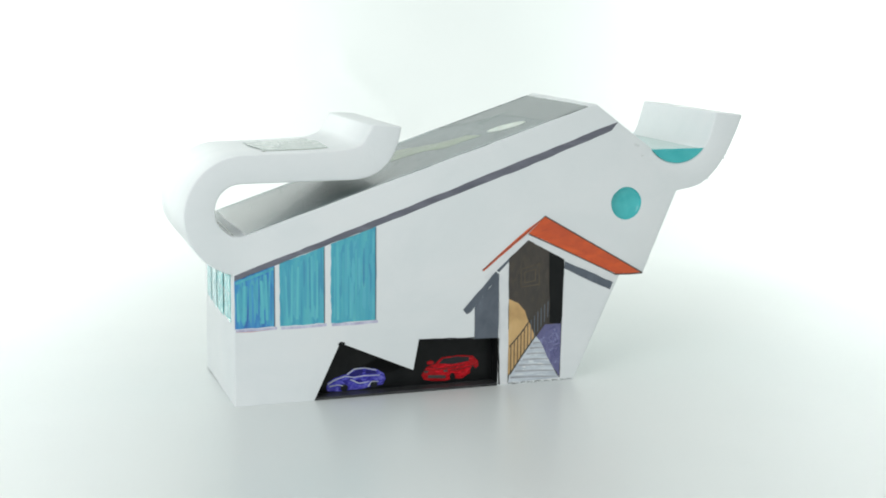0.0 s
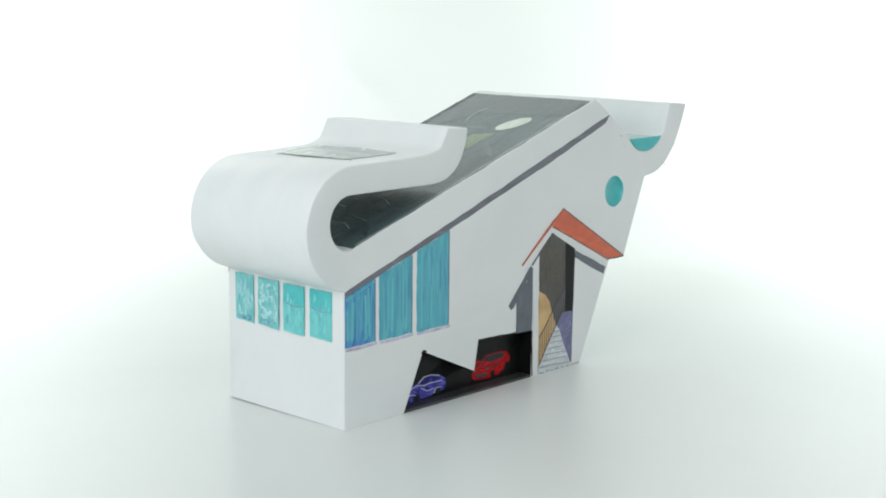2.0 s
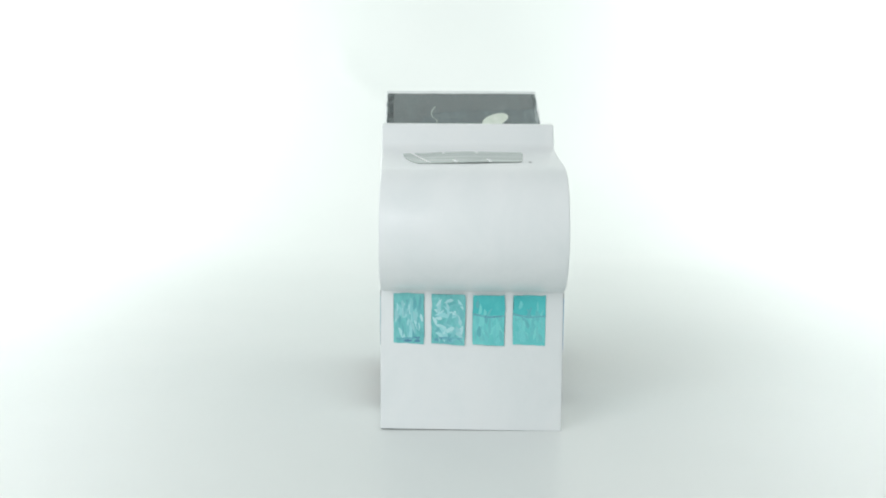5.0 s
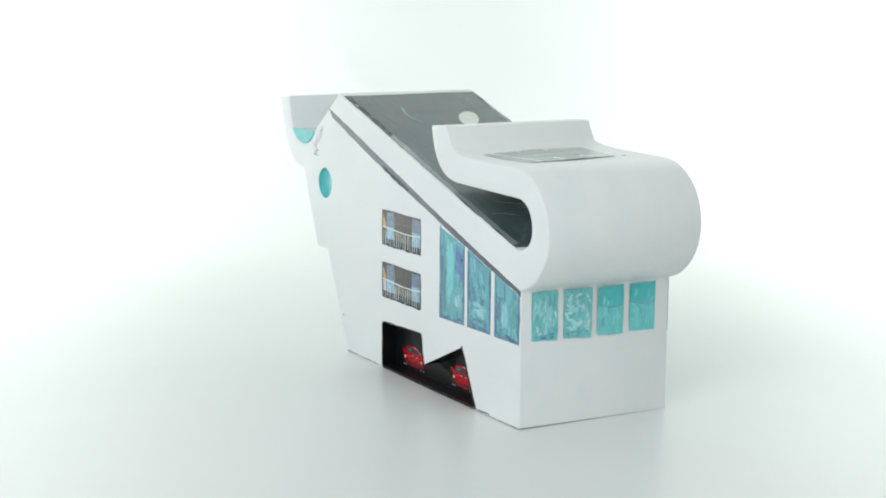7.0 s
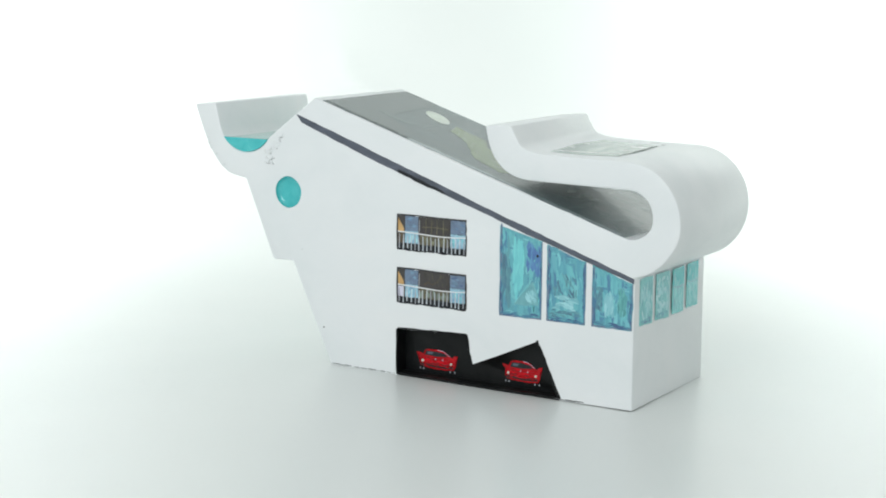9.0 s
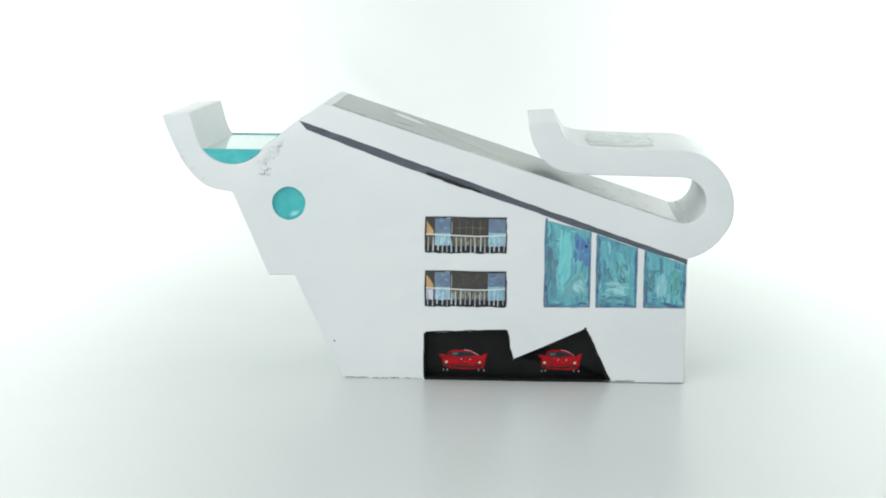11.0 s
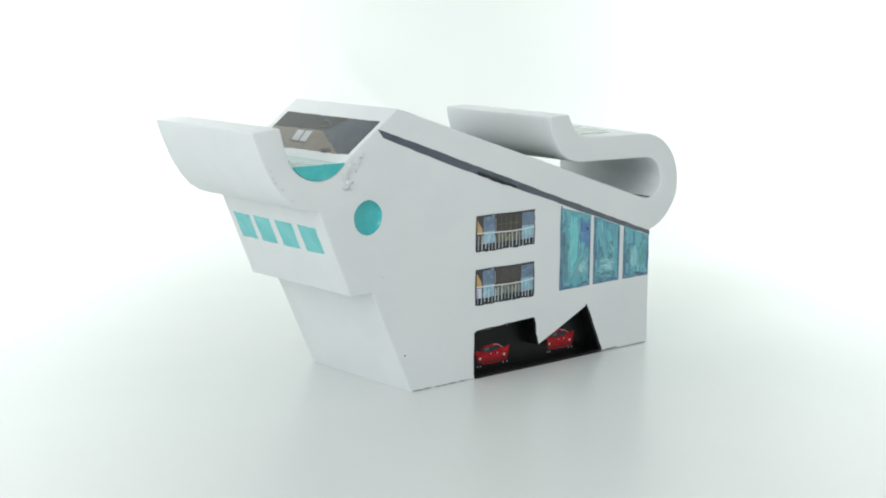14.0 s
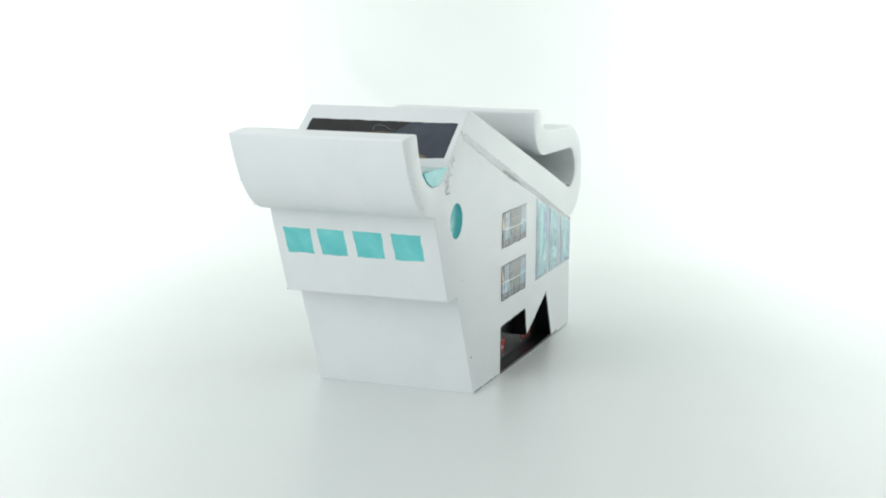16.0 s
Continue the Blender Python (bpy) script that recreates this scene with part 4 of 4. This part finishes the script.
def red_car(put, x0, x1, z0, z1, parent, label):
    """A painted sports car seen from the front; x0 is its left side as one looks at it."""
    def Q(pts):
        return [(x0 + (x1 - x0) * u, z0 + (z1 - z0) * v) for u, v in pts]
    c = slab("painted_car", Q([(0.07, 0.30), (0.10, 0.10), (0.25, 0.03), (0.7, 0.0), (0.9, 0.04), (0.95, 0.25), (0.94, 0.52), (0.98, 0.66), (1.0, 0.80), (0.92, 0.78), (0.86, 0.66), (0.80, 0.74), (0.70, 0.92), (0.55, 1.0), (0.3, 0.98), (0.21, 0.92), (0.16, 0.70), (0.08, 0.76), (0.0, 0.76), (0.02, 0.66), (0.08, 0.58)]),
             put, 0.1, 0.32, RED, parent, label, wob=0.22, step=1.6)
    dabs("brushwork", Q([(0.10, 0.30), (0.13, 0.12), (0.3, 0.05), (0.7, 0.03), (0.88, 0.07), (0.93, 0.25), (0.92, 0.56), (0.78, 0.62), (0.5, 0.58), (0.2, 0.62), (0.1, 0.56)]), put, 60, 4.6, 0.8, 2, 12, 0.33, DAB_RED, c, next(seeds), 0.12)
    dabs("roof_strokes", Q([(0.22, 0.86), (0.24, 0.98), (0.55, 1.0), (0.7, 0.93), (0.72, 0.86)]), put, 12, 3.6, 0.6, 0, 8, 0.33, DAB_RED, c, next(seeds), 0.1)
    dabs("shade", Q([(0.12, 0.14), (0.3, 0.06), (0.7, 0.04), (0.88, 0.10), (0.9, 0.3), (0.6, 0.36), (0.4, 0.36), (0.12, 0.34)]), put, 12, 4.0, 0.6, 2, 14, 0.38, MAROON, c, next(seeds), 0.1)
    slab("windscreen", Q([(0.2, 0.66), (0.24, 0.88), (0.5, 0.9), (0.68, 0.84), (0.76, 0.70), (0.5, 0.63)]), put, 0.25, 0.46, INK, c, wob=0.16)
    slab("glass_glint", Q([(0.26, 0.72), (0.28, 0.84), (0.42, 0.84), (0.38, 0.72)]), put, 0.3, 0.49, SLATE, c, wob=0.2)
    slab("grille", Q([(0.22, 0.12), (0.28, 0.19), (0.72, 0.17), (0.8, 0.09), (0.5, 0.06)]), put, 0.25, 0.46, MAROON, c, wob=0.2)
    for u in (0.15, 0.84):
        slab("headlight", Q([(u - 0.035, 0.34), (u, 0.28), (u + 0.035, 0.36), (u, 0.43)]), put, 0.25, 0.52, PALE, c, wob=0.1)
        slab("air_intake", Q([(u - 0.06, 0.12), (u + 0.06, 0.1), (u + 0.04, 0.22), (u - 0.05, 0.24)]), put, 0.25, 0.46, MAROON, c, wob=0.2)
    stroke("highlight", Q([(0.52, 0.99), (0.64, 0.95), (0.76, 0.80), (0.82, 0.72)]), 0.3, put, 0.25, 0.48, LILAC, c, taper=0.5)
    stroke("crease", Q([(0.24, 0.54), (0.4, 0.46), (0.5, 0.50), (0.62, 0.45), (0.8, 0.54)]), 0.3, put, 0.25, 0.46, MAROON, c, taper=0.5)
    for u in (0.46, 0.64):
        slab("glint", Q([(u - 0.012, 0.5), (u, 0.46), (u + 0.014, 0.51), (u, 0.55)]), put, 0.25, 0.5, LILAC, c, wob=0.05)
    for u in (0.09, 0.17, 0.82, 0.93):
        slab("light_mark", Q([(u - 0.014, -0.10), (u - 0.01, 0.0), (u + 0.014, -0.01), (u + 0.012, -0.09)]), put, 0.1, 0.3, GREYWHITE, c, wob=0.1)


red_car(in_b, 3.4, -26.8, 4.8, 17.4, GB, "red sports car painted on the garage wall")
red_car(in_b, -58.6, -86.6, 5.2, 18.2, GB, "red sports car painted on the garage wall")

# the cars of the other garage, seen at an angle from the front
def CX(x0, x1, z0, z1, pts):
    return [(x0 + (x1 - x0) * u, z0 + (z1 - z0) * v) for u, v in pts]


bc = (-94, -57, 1.7, 15.5)
car = slab("painted_car", CX(*bc, [(0.0, 0.2), (0.02, 0.06), (0.2, 0.0), (0.55, 0.03), (0.75, 0.1), (0.95, 0.16), (1.0, 0.4), (0.97, 0.66), (0.82, 0.9), (0.6, 1.0), (0.45, 0.96), (0.33, 0.74), (0.12, 0.6), (0.02, 0.42)]),
           in_a, 0.1, 0.32, BLUECAR, GA, "blue sports car painted on the garage wall", wob=0.15, step=2)
dabs("brushwork", CX(*bc, [(0.03, 0.2), (0.05, 0.08), (0.2, 0.03), (0.55, 0.06), (0.95, 0.2), (0.98, 0.4), (0.95, 0.64), (0.82, 0.86), (0.6, 0.96), (0.46, 0.92), (0.34, 0.7), (0.12, 0.56)]), in_a, 90, 4.5, 0.9, 12, 22, 0.33, DAB_BLUE, car, 41)
slab("windscreen", CX(*bc, [(0.36, 0.7), (0.5, 0.92), (0.62, 0.92), (0.6, 0.68), (0.45, 0.62)]), in_a, 0.25, 0.48, NAVY, car, wob=0.1)
slab("side_glass", CX(*bc, [(0.66, 0.7), (0.66, 0.9), (0.82, 0.82), (0.86, 0.68)]), in_a, 0.25, 0.48, NAVY, car, wob=0.1)
for u, v, r in ((0.3, 0.14, 0.08), (0.8, 0.2, 0.085)):
    cxw, czw = CX(*bc, [(u, v)])[0]
    slab("wheel", oval(cxw, czw, 2.3, 2.4, 16), in_a, 0.25, 0.48, INK, car, wob=0.05)
for pts in ([(0.02, 0.36), (0.15, 0.54), (0.32, 0.66), (0.45, 0.58), (0.62, 0.62), (0.9, 0.6)], [(0.4, 0.5), (0.55, 0.3), (0.72, 0.34)], [(0.35, 0.74), (0.47, 0.95), (0.64, 0.97), (0.84, 0.84)], [(0.05, 0.25), (0.18, 0.3), (0.28, 0.24)], [(0.7, 0.12), (0.76, 0.34), (0.88, 0.32)]):
    stroke("highlight", CX(*bc, pts), 0.7, in_a, 0.28, 0.54, STEP, car, taper=0.6)

rc = (-34, 3, 3.2, 18.5)
car = slab("painted_car", CX(*rc, [(0.0, 0.3), (0.04, 0.1), (0.2, 0.02), (0.45, 0.0), (0.55, 0.06), (0.72, 0.04), (0.9, 0.3), (1.0, 0.5), (0.99, 0.72), (0.9, 0.94), (0.6, 1.0), (0.35, 0.96), (0.24, 0.72), (0.08, 0.6)]),
           in_a, 0.1, 0.32, RED, GA, "red sports car painted on the garage wall", wob=0.2, step=2)
dabs("brushwork", CX(*rc, [(0.03, 0.3), (0.06, 0.12), (0.2, 0.05), (0.45, 0.03), (0.72, 0.08), (0.88, 0.32), (0.97, 0.5), (0.96, 0.7), (0.88, 0.9), (0.6, 0.96), (0.37, 0.92), (0.26, 0.7), (0.1, 0.56)]), in_a, 90, 4.5, 0.9, 10, 24, 0.33, DAB_RED, car, 42)
slab("windscreen", CX(*rc, [(0.3, 0.72), (0.38, 0.92), (0.6, 0.96), (0.84, 0.9), (0.82, 0.74), (0.55, 0.66)]), in_a, 0.25, 0.48, INK, car, wob=0.12)
for side in ([(0.10, 0.72), (0.09, 0.82), (0.16, 0.88), (0.22, 0.80), (0.18, 0.7)],):
    slab("mirror", CX(*rc, side), in_a, 0.12, 0.44, RED, car, wob=0.1)
slab("grille", CX(*rc, [(0.1, 0.16), (0.12, 0.28), (0.42, 0.22), (0.42, 0.1)]), in_a, 0.25, 0.48, DARK, car, wob=0.12)
for u, v in ((0.54, 0.14), (0.9, 0.34)):
    cxw, czw = CX(*rc, [(u, v)])[0]
    slab("wheel", oval(cxw, czw, 1.8, 2.4, 16), in_a, 0.25, 0.48, BLACK, car, wob=0.05)
for u, v in ((0.08, 0.42), (0.42, 0.4)):
    cxw, czw = CX(*rc, [(u, v)])[0]
    slab("headlight", oval(cxw, czw, 1.6, 0.7, 12), in_a, 0.25, 0.48, DARK, car, wob=0.03)
for pts in ([(0.15, 0.6), (0.3, 0.5), (0.5, 0.5), (0.75, 0.62)], [(0.5, 0.4), (0.7, 0.44), (0.95, 0.56)]):
    stroke("crease", CX(*rc, pts), 0.35, in_a, 0.28, 0.5, MAROON, car)

# ---- wear: chipped paint at the bowl, specks; painted shade in the gap under the walls ----
rc2 = random.Random(11)


def chip(put, x, z, r, mat):
    k = 9
    slab("paint_chip", [(x + r * rc2.uniform(0.4, 1.2) * math.cos(6.2832 * i / k), z + 0.7 * r * rc2.uniform(0.4, 1.2) * math.sin(6.2832 * i / k)) for i in range(k)],
         put, -0.1, rc2.uniform(0.1, 0.3), mat, body, wob=0)


for put in (on_a, on_b):
    for k in range(5 if put is on_a else 12):
        t = rc2.uniform(0, 1)
        chip(put, 100 + 14 * t + rc2.uniform(-1.5, 1.5), 149.5 - 12 * t - rc2.uniform(1, 5), rc2.uniform(0.6, 1.9), CHIP if rc2.random() < 0.6 else WHITE)
    for x, z in ((161.5, 138), (160.5, 135), (163.2, 142), (155.5, 131), (149, 124.5)):
        chip(put, x, z, rc2.uniform(0.6, 1.0), CHIP)
for k in range(16):
    t = rc2.uniform(0, 1)
    x, z = 99 + 15 * t + rc2.uniform(-1.8, 1.0), 149.0 - 14 * t - rc2.uniform(0, 4)
    d = rc2.uniform(1.0, 3.2)
    stroke("paint_scuff", [(x, z), (x + d * 0.5, z - d * rc2.uniform(0.2, 0.9)), (x + d, z - d * rc2.uniform(0.5, 1.1))], rc2.uniform(0.5, 1.3), on_b, -0.1, rc2.uniform(0.15, 0.45), BARGE if k % 3 else CHIP, body, taper=0.3)
for x, z, r in ((110.2, 134.0, 0.75), (112.6, 130.6, 0.4), (107.4, 131.2, 0.5), (105.0, 137.6, 0.45)):
    chip(on_b, x, z, r, GAP)


def flake(x, z, r, high):
    """A curled flake of filler standing off the wall."""
    k = 8
    turn = rc2.uniform(0, 6.28)
    pts = [(x + r * rc2.uniform(0.5, 1.3) * math.cos(turn + 6.2832 * i / k), z + r * rc2.uniform(0.4, 1.0) * math.sin(turn + 6.2832 * i / k)) for i in range(k)]
    slab("paint_flake", pts, on_b, -0.1, high, WHITE, body, wob=0)


for k in range(26):
    t = rc2.uniform(0, 1)
    flake(100.5 + 13 * t + rc2.gauss(0, 1.1), 149.0 - 13 * t + rc2.gauss(-2.0, 1.4), rc2.uniform(0.7, 2.1), rc2.uniform(0.15, 0.6))
for x, z, r in ((112.6, 129.4, 2.4), (110.2, 131.6, 1.7), (109.0, 128.2, 1.2), (104.2, 143.4, 2.0), (101.8, 146.2, 1.5)):
    flake(x, z, r, rc2.uniform(0.5, 0.9))
    stroke("crack", [(x - r, z - r * 0.6), (x - r * 0.2, z - r * 0.9), (x + r * 0.8, z - r * 0.5)], 0.35, on_b, 0.0, 0.2, GAP, body, taper=0.4)


def lump(x, y, z, r):
    bm = bmesh.new()
    bmesh.ops.create_icosphere(bm, subdivisions=2, radius=1.0)
    for v in bm.verts:
        v.co = Vector((x, y, z)) * MM + v.co * (r * MM * (0.8 + 0.4 * rc2.random()))
    part("paint_lump", bm, WHITE, body)


for x, z in ((164.5, 139.5), (163, 136.8), (158.5, 130.5), (151.5, 124), (146, 120.8), (167.5, 146)):
    lump(x, YA - 2.2 + rc2.uniform(0, 2), z - 0.4, rc2.uniform(0.35, 0.7))
    lump(x - 0.6, YB - 0.6 + rc2.uniform(-1, 0.4), z + 0.3, rc2.uniform(0.35, 0.6))
chip(on_b, 85.5, 73.5, 0.8, CHIP)
# added dark strip: the shade in the gap below the walls, put into colour
prism("base_plate", [(END_X + 0.7, 0), (62.0, 0), (62.3, 0.35), (END_X + 0.7, 0.35)], YA + 0.6, YB - 0.6, GAP, house, "added dark strip for the shade in the gap under the walls")
chip(on_b, 68.5, 24, 0.9, GAP)
# dirt and the dark contact line at the wall foot, both painted as strokes
for put, x0, x1 in ((on_b, 12, 44), (on_b, -120, -104), (on_a, 60, 14), (on_b, 60, 46)):
    for k in range(9):
        x = x0 + (x1 - x0) * (k + rc2.uniform(0, 0.6)) / 9
        stroke("grime", [(x, 0.7), (x + rc2.uniform(1, 3), 0.5 + rc2.uniform(0, 0.6)), (x + rc2.uniform(3, 5), 0.6)], rc2.uniform(0.3, 0.9), put, -0.1, 0.12, GAP, body, taper=0.3)
chip(on_b, 70, 18, 0.7, CHIP)


# ---- the flank with the balconies leans in towards the end wall, and its curl is lower ----
def lean(co):
    x, y, z = co / MM
    s = min(max((y - YC) / (YB - YC), 0.0), 1.05)
    w = min(max((-60 - x) / 91, 0.0), 1.3) * s
    up = min(max((z - (100 + (x + 146) * 0.32653) - 2) / 14, 0.0), 1.0)
    top = min(max((-60 - x) / 26, 0.0), 1.0) * s
    return Vector((x + 2.2 * w, y - 1.1 * w + 0.8 * s * min(max((-158 - x) / 15, 0.0), 1.0), z + (1 - up) * 0.718 * w - 1.6 * top * up)) * MM


def crease(me):
    """Cut a mesh where the lean begins, so that its faces stay flat."""
    bm = bmesh.new()
    bm.from_mesh(me)
    bmesh.ops.bisect_plane(bm, geom=bm.verts[:] + bm.edges[:] + bm.faces[:], plane_co=(-60 * MM, 0, 0), plane_no=(1, 0, 0))
    bmesh.ops.triangulate(bm, faces=[f for f in bm.faces if len(f.verts) > 4])
    bm.to_mesh(me)
    bm.free()


for ob in house.children_recursive:
    if ob.type == "MESH":
        xs = [v.co.x for v in ob.data.vertices]
        if min(xs) < -0.060 < max(xs) and max(v.co.y for v in ob.data.vertices) > YC * MM:
            crease(ob.data)
        for v in ob.data.vertices:
            if v.co.x < -0.060 and v.co.y > YC * MM:
                v.co = lean(v.co)


# ---- the turning of the table ----
def motions():
    rows = []
    for i in range(33):
        t = 0.5 * i
        rows.append((t, pose(0, 0, 0, 0, 0, 19.005 + 14.4062 * t + 0.00237 * (t - 8) ** 2)))
    walk(house, rows)


motions()
